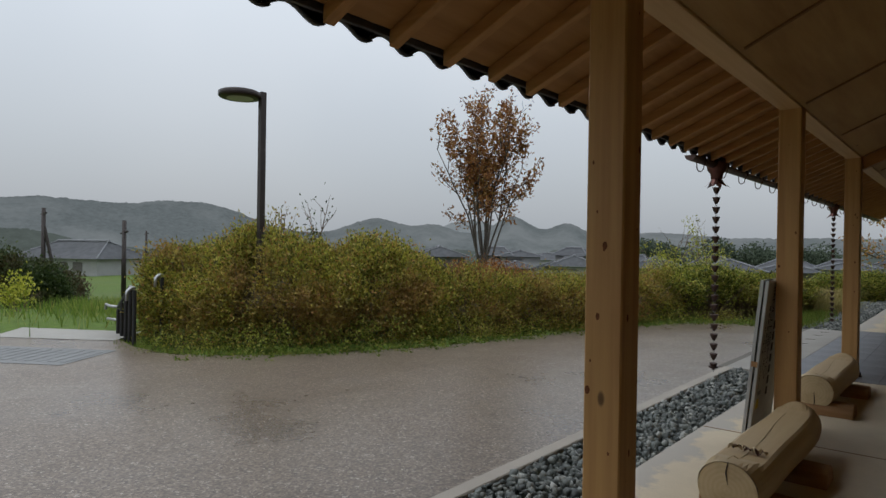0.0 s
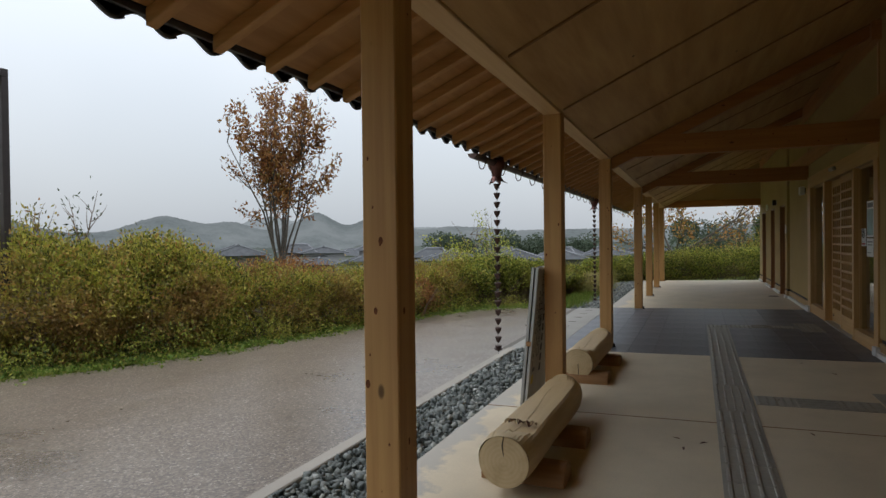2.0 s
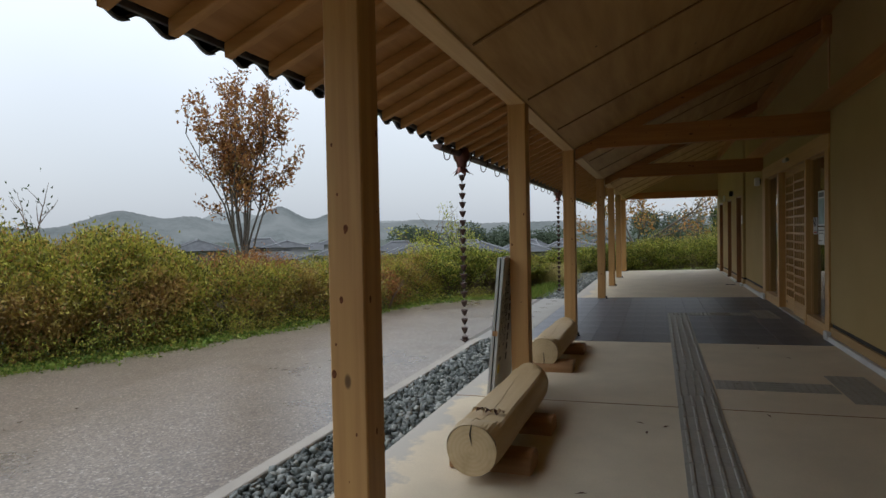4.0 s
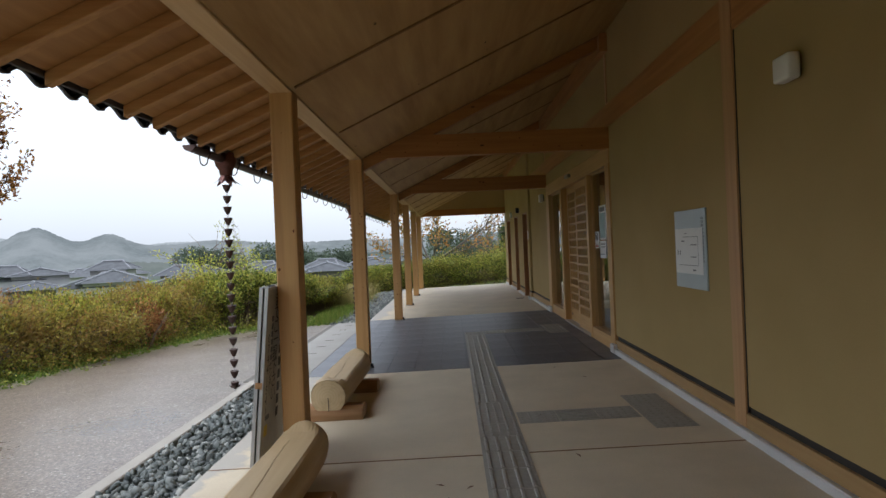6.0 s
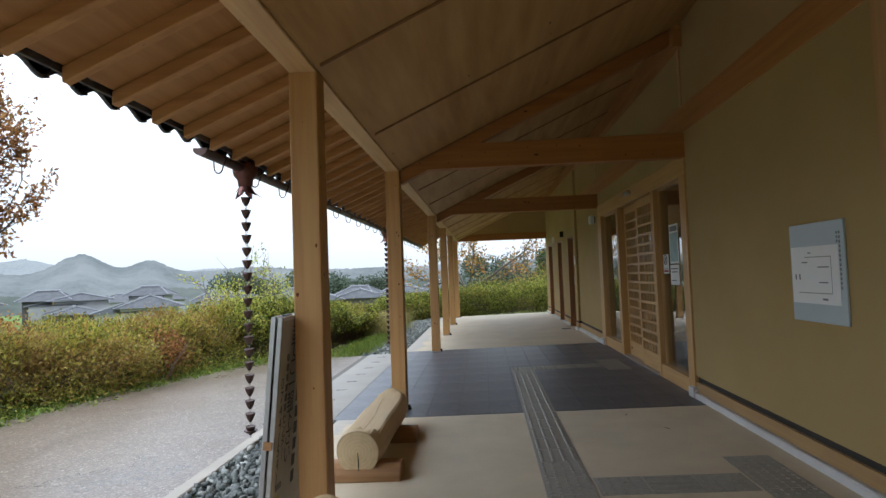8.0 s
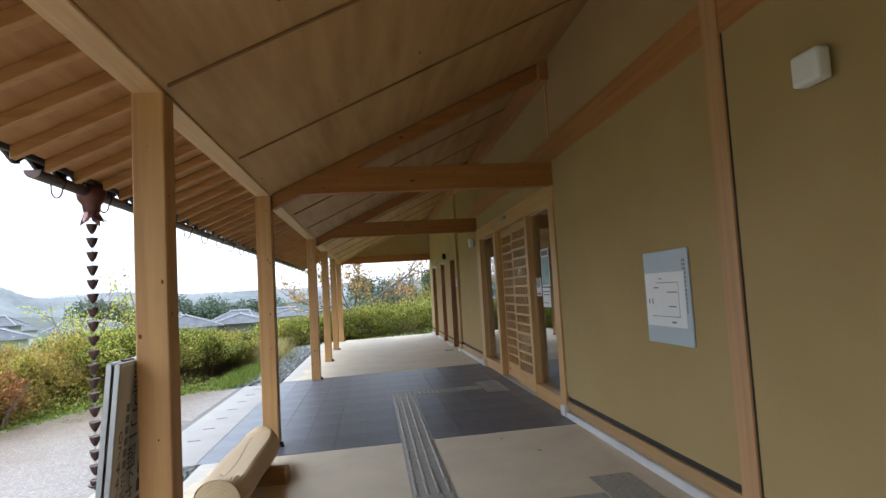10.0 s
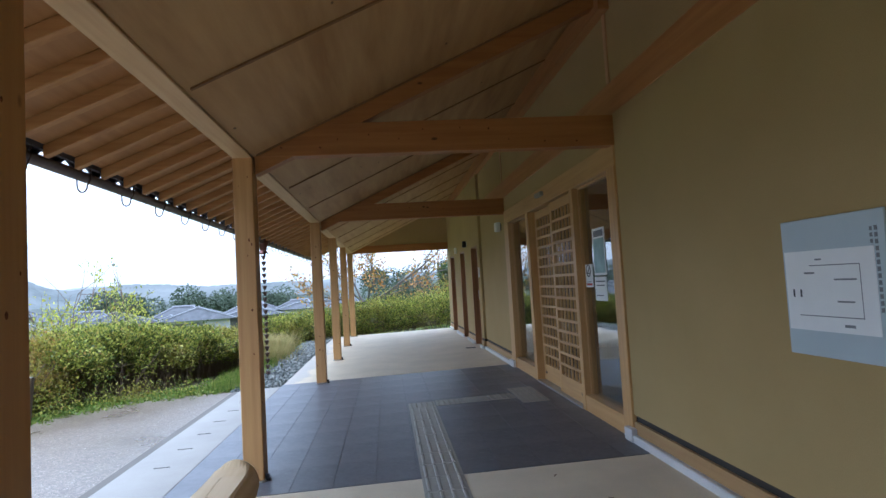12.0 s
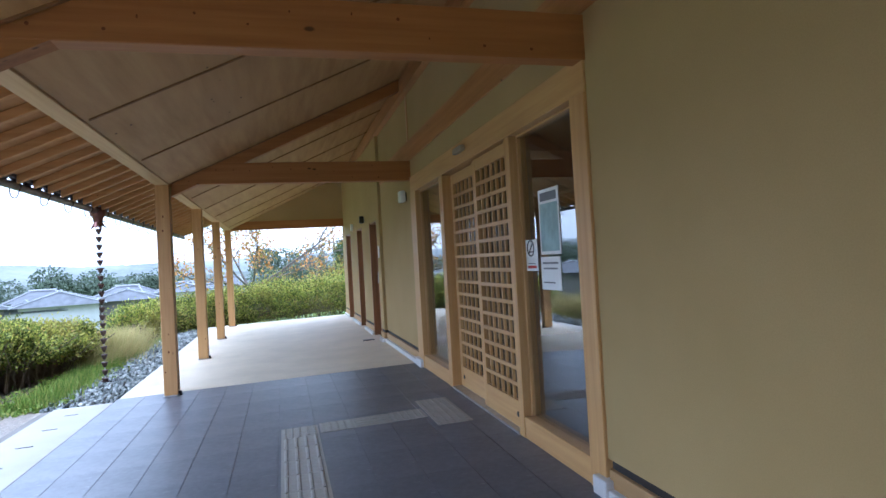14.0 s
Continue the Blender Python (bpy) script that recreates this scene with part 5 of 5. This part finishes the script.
shrub("russet_shrub", [(-4.95, 10.9, 0.25, 0.72), (-4.8, 11.2, 0.25, 0.68)], 60, 26, (0.06, 0.025), m_leaf_red, "small russet seedling before the hedge", "shrub", 42, 10, False, 0.09, 0.3)
shrub("young_tree", [(-15.6, 4.0, 0.2, 0.55), (-15.4, 4.2, 0.2, 0.5)], 24, 22, (0.09, 0.045), m_leaf_yellow, "small pale green sapling on the slope", "sapling", 41, 6, False, 0.12, 0.3)


def along(line, half):
    line = np.array(line)

    def pick(rng):
        k = rng.integers(0, len(line) - 1)
        u = rng.uniform()
        return line[k] * (1 - u) + line[k + 1] * u + rng.normal(0, half, 2)
    return pick


wisps("grass_verge", 7000, along([(-8.9, 3.95), (-8.0, 3.9), (-7.25, 4.15), (-6.5, 4.95), (-5.95, 6.2), (-5.45, 8.0), (-5.25, 9.5), (-4.85, 10.9), (-4.35, 12.1), (-3.6, 13.1), (-2.6, 13.2)], 0.14), 0.075, m_grass, "green grass fringe along the paving edge", "grass", 51, 0.012)
wisps("grass_verge", 7000, along([(-2.5, 13.3), (-2.5, 15.5), (-2.5, 18), (-2.45, 20.5)], 0.14), 0.17, m_grass, "long grass beside the crushed stone", "grass", 52, 0.012)
wisps("dry_grass", 5000, along([(-2.75, 16.5), (-2.8, 17.6), (-2.75, 18.8)], 0.24), 0.52, m_straw, "tall straw-coloured grass beside the hedge", "grass", 53, 0.010, 0.42)
wisps("grass_verge", 9000, along([(-1.2, 22.1), (0.2, 22.8), (1.5, 23.4), (2.6, 23.9)], 0.24), 0.08, m_grass, "short lawn strip at the end of the porch", "grass", 54, 0.010)
wisps("meadow_grass", 14000, along([(-12.5, 6), (-15, 8), (-19, 8.5), (-24, 12)], 1.4), 0.3, m_grass, "meadow grass on the slope", "grass", 56, 0.02)


def weeds(name, n, pts_of, size, material, label, seed):
    """Low broad-leaved weeds scattered over the soil, as one mat."""
    rng = np.random.default_rng(seed)
    at = np.array([pts_of(rng) for _ in range(n)])
    at = np.repeat(at, 7, axis=0) + rng.normal(0, 0.035, (7 * n, 2))
    at = np.c_[at, [land(x, y) + 0.02 for x, y in at] + rng.uniform(0, 0.05, 7 * n)]
    aim = rng.normal(0, 1, at.shape)
    aim[:, 2] = np.abs(aim[:, 2]) * 0.7 + 0.1
    return tagged(quads(name, leaf_quads(rng, at, aim, size, size * 0.55), material), label, "weeds", "", "stuff")


weeds("ground_weeds", 2600, along([(-7.3, 4.3), (-6.4, 5.4), (-5.8, 6.9), (-5.5, 8.4), (-5.25, 9.8), (-4.95, 11.0), (-4.5, 12.1), (-3.9, 12.9), (-2.7, 13.3)], 0.2), 0.05, m_grass, "bright green low weeds along the paving edge", 57)
weeds("ground_weeds", 1200, along([(-2.6, 13.4), (-2.65, 15.5), (-2.7, 18), (-2.6, 20.5)], 0.2), 0.05, m_grass, "green weeds beside the crushed stone", 58)


def branch(bm, rng, start, aim, length, r, depth, tips, bend=0.25, up=0.15, ratio=(0.35, 0.55), first=2):
    """Grows one limb with side branches; collects twig ends."""
    pts, p, d = [start], Vector(start), Vector(aim).normalized()
    n = 6
    for i in range(n):
        d = (d + Vector(rng.normal(0, bend, 3)) * 0.35 + Vector((0, 0, up * 0.3))).normalized()
        p = p + d * (length / n)
        pts.append(p.copy())
    tube(bm, pts, [r * (1 - 0.75 * i / n) for i in range(n + 1)], 6 if depth > 1 else 4, False)
    if depth == 0:
        tips.extend((q, d) for q in pts[2:])
        return
    for i in range(first, n + 1):
        for _ in range(1 + (rng.uniform() < 0.55)):
            e = (d + Vector(rng.normal(0, 0.55, 3))).normalized()
            branch(bm, rng, pts[i], e, length * rng.uniform(*ratio), r * 0.42, depth - 1, tips, bend, up, ratio, 2)


def tree(name, at, limbs, depth, leaf_mat, leaf, per, label, seed, spread=0.1, trunk=None, keep=1.0, up=0.15, bark=None, droop=0.0, ratio=(0.35, 0.55), first=2):
    rng = np.random.default_rng(seed)
    ob = thing(name, at, label, "tree")
    bm, tips = bmesh.new(), []
    base = Vector((0, 0, -0.2))
    if trunk:
        tube(bm, [base, Vector((0.03, 0, trunk[0] * 0.5)), Vector((0, 0.02, trunk[0]))], [trunk[1] * 1.3, trunk[1], trunk[1] * 0.9], 8)
        base = Vector((0, 0, trunk[0] * 0.9))
    for aim, ln, r in limbs:
        branch(bm, rng, base, aim, ln, r, depth, tips, 0.25, up, ratio, first)
    part("trunk", bm, bark or m_bark, ob, "", True)
    pts = np.array([t[0] for t in tips])
    dirs = np.array([t[1] for t in tips])
    sel = rng.uniform(size=len(pts)) < keep
    pts, dirs = pts[sel], dirs[sel]
    a = np.repeat(pts, per, axis=0) + rng.normal(0, spread, (len(pts) * per, 3))
    b = np.repeat(dirs, per, axis=0) + rng.normal(0, 0.6, (len(a), 3)) - np.array([0, 0, droop])
    quads("crown", leaf_quads(rng, a, b, *leaf), leaf_mat, ob)
    return ob


TX, TY = -8.25, 11.2
limbs = [((0.3 * math.cos(k * 2.4) * f, 0.3 * math.sin(k * 2.4) * f, 1), 3.75 - 0.75 * f, 0.034 - 0.006 * f) for k, f in enumerate((0.15, 0.5, 0.7, 0.95, 1.1, 0.6, 1.2, 0.9, 1.3, 1.1, 1.35, 0.4))]
tree("autumn_tree", (TX, TY, land(TX, TY)), limbs, 2, m_leaf_red, (0.10, 0.045), 6, "multi-stemmed tree with thin russet autumn leaves", 64, 0.07, (0.7, 0.06), 0.36, 0.3, None, 0.4, (0.18, 0.3), 3)
tree("persimmon_tree", (-0.9, 28.6, land(-0.9, 28.6)), [((-1, -0.2, 0.35), 2.3, 0.06), ((1, -0.25, 0.5), 3.6, 0.07), ((0.3, -0.8, 0.7), 2.6, 0.05), ((-0.5, 0.4, 0.8), 2.6, 0.05), ((0.9, 0.3, 0.25), 3.4, 0.05), ((-0.7, -0.5, 0.6), 1.8, 0.05)], 2, m_leaf_orange, (0.14, 0.075), 4, "spreading tree with sparse orange autumn leaves", 62, 0.15, (1.5, 0.13), 0.26, 0.1, m_bark, 0.3)
tree("bare_tree", (2.05, 39.3, land(2.05, 39.3)), [((0, 0.1, 1), 2.2, 0.05), ((0.2, 0, 1), 1.8, 0.04)], 1, m_leaf_dark, (0.12, 0.06), 1, "thin nearly bare tree behind the hedge", 63, 0.08, (2.2, 0.09), 0.4, 0.5)


def twigs(name, at, n, height, seed, label, leaf_mat, per):
    """Long thin shoots that rise out of a shrub."""
    rng = np.random.default_rng(seed)
    ob = thing(name, at, label, "shrub")
    bm, tips = bmesh.new(), []
    for i in range(n):
        a = (rng.normal(0, 0.42), rng.normal(0, 0.42), 1)
        branch(bm, rng, Vector((rng.normal(0, 0.12), rng.normal(0, 0.12), 0)), a, height * rng.uniform(0.6, 1.1), 0.016, 1, tips, 0.3, 0.2)
    part("stem", bm, m_stem, ob)
    pts, dirs = np.array([t[0] for t in tips]), np.array([t[1] for t in tips])
    sel = rng.uniform(size=len(pts)) < 0.35
    a = np.repeat(pts[sel], per, axis=0) + rng.normal(0, 0.05, (sel.sum() * per, 3))
    quads("foliage", leaf_quads(rng, a, np.repeat(dirs[sel], per, axis=0) + rng.normal(0, 0.6, (len(a), 3)), 0.07, 0.03), leaf_mat, ob)


twigs("wild_shoots", (-8.66, 6.04, 0.8), 10, 0.8, 71, "bare twiggy shoots rising from the shrub", m_leaf_olive, 4)
twigs("wild_shoots", (-7.8, 6.49, 1.05), 3, 0.75, 72, "thin seed-headed stalks above the shrub", m_leaf_dark, 2)
twigs("wild_shoots", (-4.45, 15.7, 0.05), 5, 2.0, 73, "tall leafy shoot behind the hedge", m_leaf_green, 5)
twigs("wild_shoots", (-5.2, 14.5, 0.05), 5, 1.5, 74, "leafy yellow-green shoots behind the hedge", m_leaf_yellow, 5)


def crown_tree(name, at, w, h, seed, label, mat, n=900):
    """A far broad tree: a trunk and a lumpy crown of leaf clumps."""
    rng = np.random.default_rng(seed)
    ob = thing(name, at, label, "tree", "distant trees")
    bm = bmesh.new()
    tube(bm, [(0, 0, -1), (0, 0, h * 0.5)], [w * 0.05, w * 0.03], 6)
    part("trunk", bm, m_bark, ob)
    blobs = [(rng.uniform(-0.32, 0.32) * w, rng.uniform(-0.3, 0.3) * w, h * rng.uniform(0.4, 0.8), w * rng.uniform(0.14, 0.26)) for _ in range(16)]
    n = 5 * n
    pts = []
    for x, y, z, r in blobs:
        v = rng.normal(0, 1, (n // 8, 3))
        v /= np.linalg.norm(v, axis=1, keepdims=True)
        pts.append(np.array([x, y, z]) + v * r * rng.uniform(0.75, 1.1, (len(v), 1)) * np.array([1, 1, 0.85]))
    pts = np.concatenate(pts)
    quads("crown", leaf_quads(rng, pts, rng.normal(0, 1, pts.shape), w * 0.03, w * 0.026), mat, ob)


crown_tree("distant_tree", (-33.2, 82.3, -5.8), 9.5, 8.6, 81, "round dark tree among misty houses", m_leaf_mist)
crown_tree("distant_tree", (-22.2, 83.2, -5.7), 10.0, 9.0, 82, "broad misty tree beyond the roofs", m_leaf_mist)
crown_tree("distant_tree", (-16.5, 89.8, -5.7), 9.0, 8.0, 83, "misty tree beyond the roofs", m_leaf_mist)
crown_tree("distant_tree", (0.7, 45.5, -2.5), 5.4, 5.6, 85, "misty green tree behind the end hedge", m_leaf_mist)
crown_tree("distant_tree", (4.6, 36.5, -1.5), 4.6, 4.4, 86, "green tree behind the end hedge", m_leaf_dark)
crown_tree("distant_tree", (6.8, 33.5, -1.0), 4.6, 4.0, 87, "green tree beside the far wall", m_leaf_dark)


def house(at, turn, w, d, eave, rise, label, wall_mat, seed, wing=True, size=1.0, storey=0.0):
    """A low farmhouse with hipped tile roof, pale ridges and windows."""
    hs = thing("farmhouse", at, label, "house", "valley houses")
    hs.rotation_euler = (0, 0, radians(turn))
    hs.scale = (size, size, size)
    eave += storey
    part("wall", boxed(-w / 2, w / 2, -d / 2, d / 2, -1.2, eave), wall_mat, hs)

    def roof(x0, x1, y0, y1, z, up, name):
        bm = bmesh.new()
        c = [bm.verts.new(p) for p in ((x0, y0, z), (x1, y0, z), (x1, y1, z), (x0, y1, z))]
        ym, ins = (y0 + y1) / 2, min((y1 - y0) * 0.35, (x1 - x0) * 0.3)
        r = [bm.verts.new((x0 + ins, ym, z + up)), bm.verts.new((x1 - ins, ym, z + up))]
        for f in ((c[0], c[1], r[1], r[0]), (c[2], c[3], r[0], r[1]), (c[1], c[2], r[1]), (c[3], c[0], r[0]), (c[3], c[2], c[1], c[0])):
            bm.faces.new(f)
        ob = part(name, bm, m_roof_far, hs, "grey tiled hip roof")
        rb = bmesh.new()
        tube(rb, [(x0 + ins - 0.2, ym, z + up + 0.1), (x1 - ins + 0.2, ym, z + up + 0.1)], 0.15, 6)
        part("ridge", rb, m_ridge, ob, "pale ridge tiles")
        for sx, rx in ((x0, x0 + ins), (x1, x1 - ins)):
            for sy in (y0, y1):
                hb = bmesh.new()
                tube(hb, [(sx, sy, z + 0.05), (rx, ym, z + up + 0.08)], 0.08, 5)
                part("hip", hb, m_ridge, ob)

    roof(-w / 2 - 0.7, w / 2 + 0.7, -d / 2 - 0.7, d / 2 + 0.7, eave, rise, "roof")
    if wing:
        part("wing_wall", boxed(w * 0.15, w * 0.48, -d / 2 - 2.5, -d / 2, 0, eave - 0.5), wall_mat, hs)
        roof(w * 0.12, w * 0.52, -d / 2 - 3.0, d * 0.1, eave - 0.5, rise * 0.8, "wing_roof")
    for i in range(4):
        x = -w * 0.4 + i * w * 0.2
        win = part("window", boxed(x, x + w * 0.12, -d / 2 - 0.05, -d / 2 + 0.02, eave * 0.35, eave * 0.8), m_house_dark, hs, "dark window")
        part("sill", boxed(x - 0.1, x + w * 0.12 + 0.1, -d / 2 - 0.12, -d / 2, eave * 0.33, eave * 0.35), m_ridge, win)


for k, (x, y, turn, w, d, eave, rise, z, mat, wing) in enumerate((
        (-77, 24.5, 112, 13, 7, 2.2, 2.1, -2.7, m_house_wall, False), (-89.6, 28, 112, 9, 6, 3.0, 1.0, -2.7, m_house_wall, False),
        (-47.1, 52.7, 50, 9, 7, 3.6, 2.1, -4.5, m_house_dark, True), (-40.8, 60.3, 35, 7, 6, 3.6, 1.3, -4.4, m_house_wall, True),
        (-38.8, 56.6, 40, 9, 5, 2.6, 1.2, -4.8, m_house_dark, False), (-24, 59.8, 25, 10, 7, 3.0, 2.0, -4.7, m_house_dark, True),
        (-17.6, 61.8, 15, 9, 7, 2.8, 2.0, -4.6, m_house_wall, True), (-13.2, 64.7, 10, 7, 6, 2.8, 1.6, -4.6, m_house_dark, False),
        (-30.8, 55.5, 30, 9, 6, 2.8, 1.9, -4.5, m_house_wall, True), (-8.9, 69.4, 5, 8, 6, 2.9, 1.3, -4.4, m_house_wall, False),
        (-110, 90, 130, 14, 8, 4, 1.5, -5, m_house_wall, False), (-70, 120, 140, 16, 9, 5, 1.6, -6, m_house_wall, False),
        (-40, 140, 170, 14, 8, 4, 1.6, -7, m_house_wall, False), (-20, 150, 180, 20, 8, 4, 1.6, -7, m_house_wall, False))):
    near = 2 <= k <= 9
    house((x, y, z), turn - 90, w * (0.66 if near else 1), d, eave, rise * (0.68 if near else 1), "valley house with grey tiled hip roof", mat, 200 + k, wing, 0.78 if near else 0.9, 2.25 if near else 0.0)
    if near:
        house((x + 3.6, y + 6.5, z), turn - 20, 4.6, d * 0.8, eave, 1.15, "small outbuilding with grey tiled hip roof", m_house_wall if k % 2 else m_house_dark, 220 + k, False, 0.78, 2.5)

# ---- hills ----


def hills(name, dist, a0, a1, height, seed, material, base, label):
    """A wooded ridge between two bearings, measured from north, west positive."""
    bm = bmesh.new()
    n = 1100
    rows = [[], [], [], []]
    for i in range(n + 1):
        a = radians(a0 + (a1 - a0) * i / n)
        h = height(math.degrees(a)) + dist * 0.004 * noise.fractal(Vector((i * 0.022, seed, 0)), 1.0, 2.0, 3) + dist * 0.0014 * noise.noise(Vector((i * 0.23, seed, 5))) + dist * 0.0013 * noise.noise(Vector((i * 0.71, seed, 9))) + dist * 0.0008 * noise.noise(Vector((i * 1.9, seed, 2)))
        x, y = -math.sin(a), math.cos(a)
        rows[0].append(bm.verts.new((x * dist * 0.75, y * dist * 0.75, base)))
        rows[1].append(bm.verts.new((x * dist * 0.86, y * dist * 0.86, base + (h - base) * 0.5)))
        rows[2].append(bm.verts.new((x * dist * 0.94, y * dist * 0.94, base + (h - base) * 0.8)))
        rows[3].append(bm.verts.new((x * dist, y * dist, h)))
    for p, q in zip(rows, rows[1:]):
        for k in range(n):
            bm.faces.new((p[k], p[k + 1], q[k + 1], q[k]))
    structure(name, bm, material, label, "backdrop", True)


def bump(a, c, w, h):
    return h * math.exp(-((a - c) / w) ** 2)


def ridge(a):
    """Angle in degrees by which the wooded ridge stands over the eye, by bearing."""
    return 1.1 + bump(a, 76, 9, 2.35) + bump(a, 64, 5.5, 2.2) + bump(a, 95, 10, 2.2) + bump(a, 48, 3.2, 1.5) + bump(a, 42.5, 2.4, 0.95) + bump(a, 35.0, 2.4, 1.85) + bump(a, 30.0, 1.9, 1.3) + bump(a, 21, 3.5, 0.5) + bump(a, -15, 14, 0.6)


hills("backdrop", 760, -60, 105, lambda a: 760 * math.tan(radians(ridge(a))), 2.0, m_hill_far, -30, "wooded hills across the valley with mist painted in")
hills("backdrop", 1400, -60, 70, lambda a: 1400 * math.tan(radians(0.75 + bump(a, 39, 4, 1.75) + bump(a, 24, 7, 0.75))), 3.0, m_hill_last, -30, "far ridge painted pale for rain haze")
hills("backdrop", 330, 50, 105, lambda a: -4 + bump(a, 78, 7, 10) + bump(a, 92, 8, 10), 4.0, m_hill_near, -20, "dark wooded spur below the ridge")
hills("backdrop", 260, -60, 58, lambda a: -3.4 + bump(a, 40, 5, 3) + bump(a, 27, 6, 4) + bump(a, 14, 6, 4.5) + bump(a, -5, 12, 7), 5.0, m_hill_near, -20, "belt of trees behind the houses with mist painted in")

# ---- floor pieces ----
tiles = laid(thing("floor_tiled", (0, 0, 0), "dark slate-grey floor tiles before the entrance", "floor", "", "structure"))
part("mortar_bed", boxed(-1.605, WX + 0.02, 8.148, 13.209, -0.14, -0.004), m_grout, tiles)
tw, tl = 0.299, 0.562
bm = boxed(0.0022, tw - 0.0022, 0.0004, tl - 0.0004, -0.02, 0.0)
t0 = None
for i in range(12):
    for j in range(9):
        x, y = -1.603 + i * tw, 8.15 + j * tl
        if x + tw > WX + 0.03:
            if j == 0:
                cut = boxed(0.0022, WX - 0.004 - x, 0.0004, tl - 0.0004, -0.02, 0.0)
                c0 = part("tile", cut, m_slate, tiles)
                c0.location = (x, y, 0)
            else:
                piece("tile", c0.data, (x, y, 0), tiles)
            continue
        if t0 is None:
            t0 = part("tile", bm, m_slate, tiles)
            t0.location = (x, y, 0)
        else:
            piece("tile", t0.data, (x, y, 0), tiles)

guide = laid(thing("tactile_path", (0, 0, 0.0), "grey tactile guide tiles with bars and dots on the floor", "paving", "", "structure"))
TW = 0.2995


def guide_mesh(kind):
    bm = bmesh.new()
    box(bm, 0.002, TW - 0.002, 0.002, TW - 0.002, 0.0005, 0.004)
    if kind == "bars":
        for k in range(4):
            x = 0.0375 + 0.075 * k
            vs = box(bm, x - 0.012, x + 0.012, 0.012, TW - 0.012, 0.0042, 0.010)
            for v in vs[1::2]:
                v.co.x += 0.004 if v.co.x < x else -0.004
    else:
        for i in range(5):
            for k in range(5):
                cx, cy = 0.03 + 0.06 * i, 0.03 + 0.06 * k
                a = [bm.verts.new((cx + 0.013 * math.cos(t), cy + 0.013 * math.sin(t), 0.0042)) for t in [math.pi / 3 * q for q in range(6)]]
                b = [bm.verts.new((cx + 0.008 * math.cos(t), cy + 0.008 * math.sin(t), 0.009)) for t in [math.pi / 3 * q for q in range(6)]]
                for q in range(6):
                    bm.faces.new((a[q], a[(q + 1) % 6], b[(q + 1) % 6], b[q]))
                bm.faces.new(b)
    me = bpy.data.meshes.new("tactile_tile")
    bm.to_mesh(me)
    bm.free()
    me.materials.append(m_tactile)
    return me


bars, dots = guide_mesh("bars"), guide_mesh("dots")
GXX = 0.21
for k in range(37):
    y = 10.83 - TW * (k + 1)
    node = 5.66 < y + 0.15 < 6.62 or k == 0
    piece("tactile_tile", dots if node else bars, (GXX, y, 0), guide)


def bars_across(x, y):
    ob = piece("tactile_tile", bars, (x, y, 0), guide)
    ob.rotation_euler = (0, 0, radians(90))
    ob.location.x += TW


for x, y, kind in ((0.52, 6.01, 0), (0.82, 6.01, 1), (1.12, 6.01, 0)):
    (bars_across if kind else lambda a, b: piece("tactile_tile", dots, (a, b, 0), guide))(x, y)
for j in range(3):
    piece("tactile_tile", dots, (1.43, 5.735 + j * TW, 0), guide)
for x, kind in ((0.52, 0), (0.82, 1), (1.12, 0)):
    (bars_across if kind else lambda a, b: piece("tactile_tile", dots, (a, b, 0), guide))(x, 10.56 + 0.03 * (x - 0.5))
for j in range(3):
    piece("tactile_tile", dots, (1.43, 10.28 + j * TW, 0), guide)
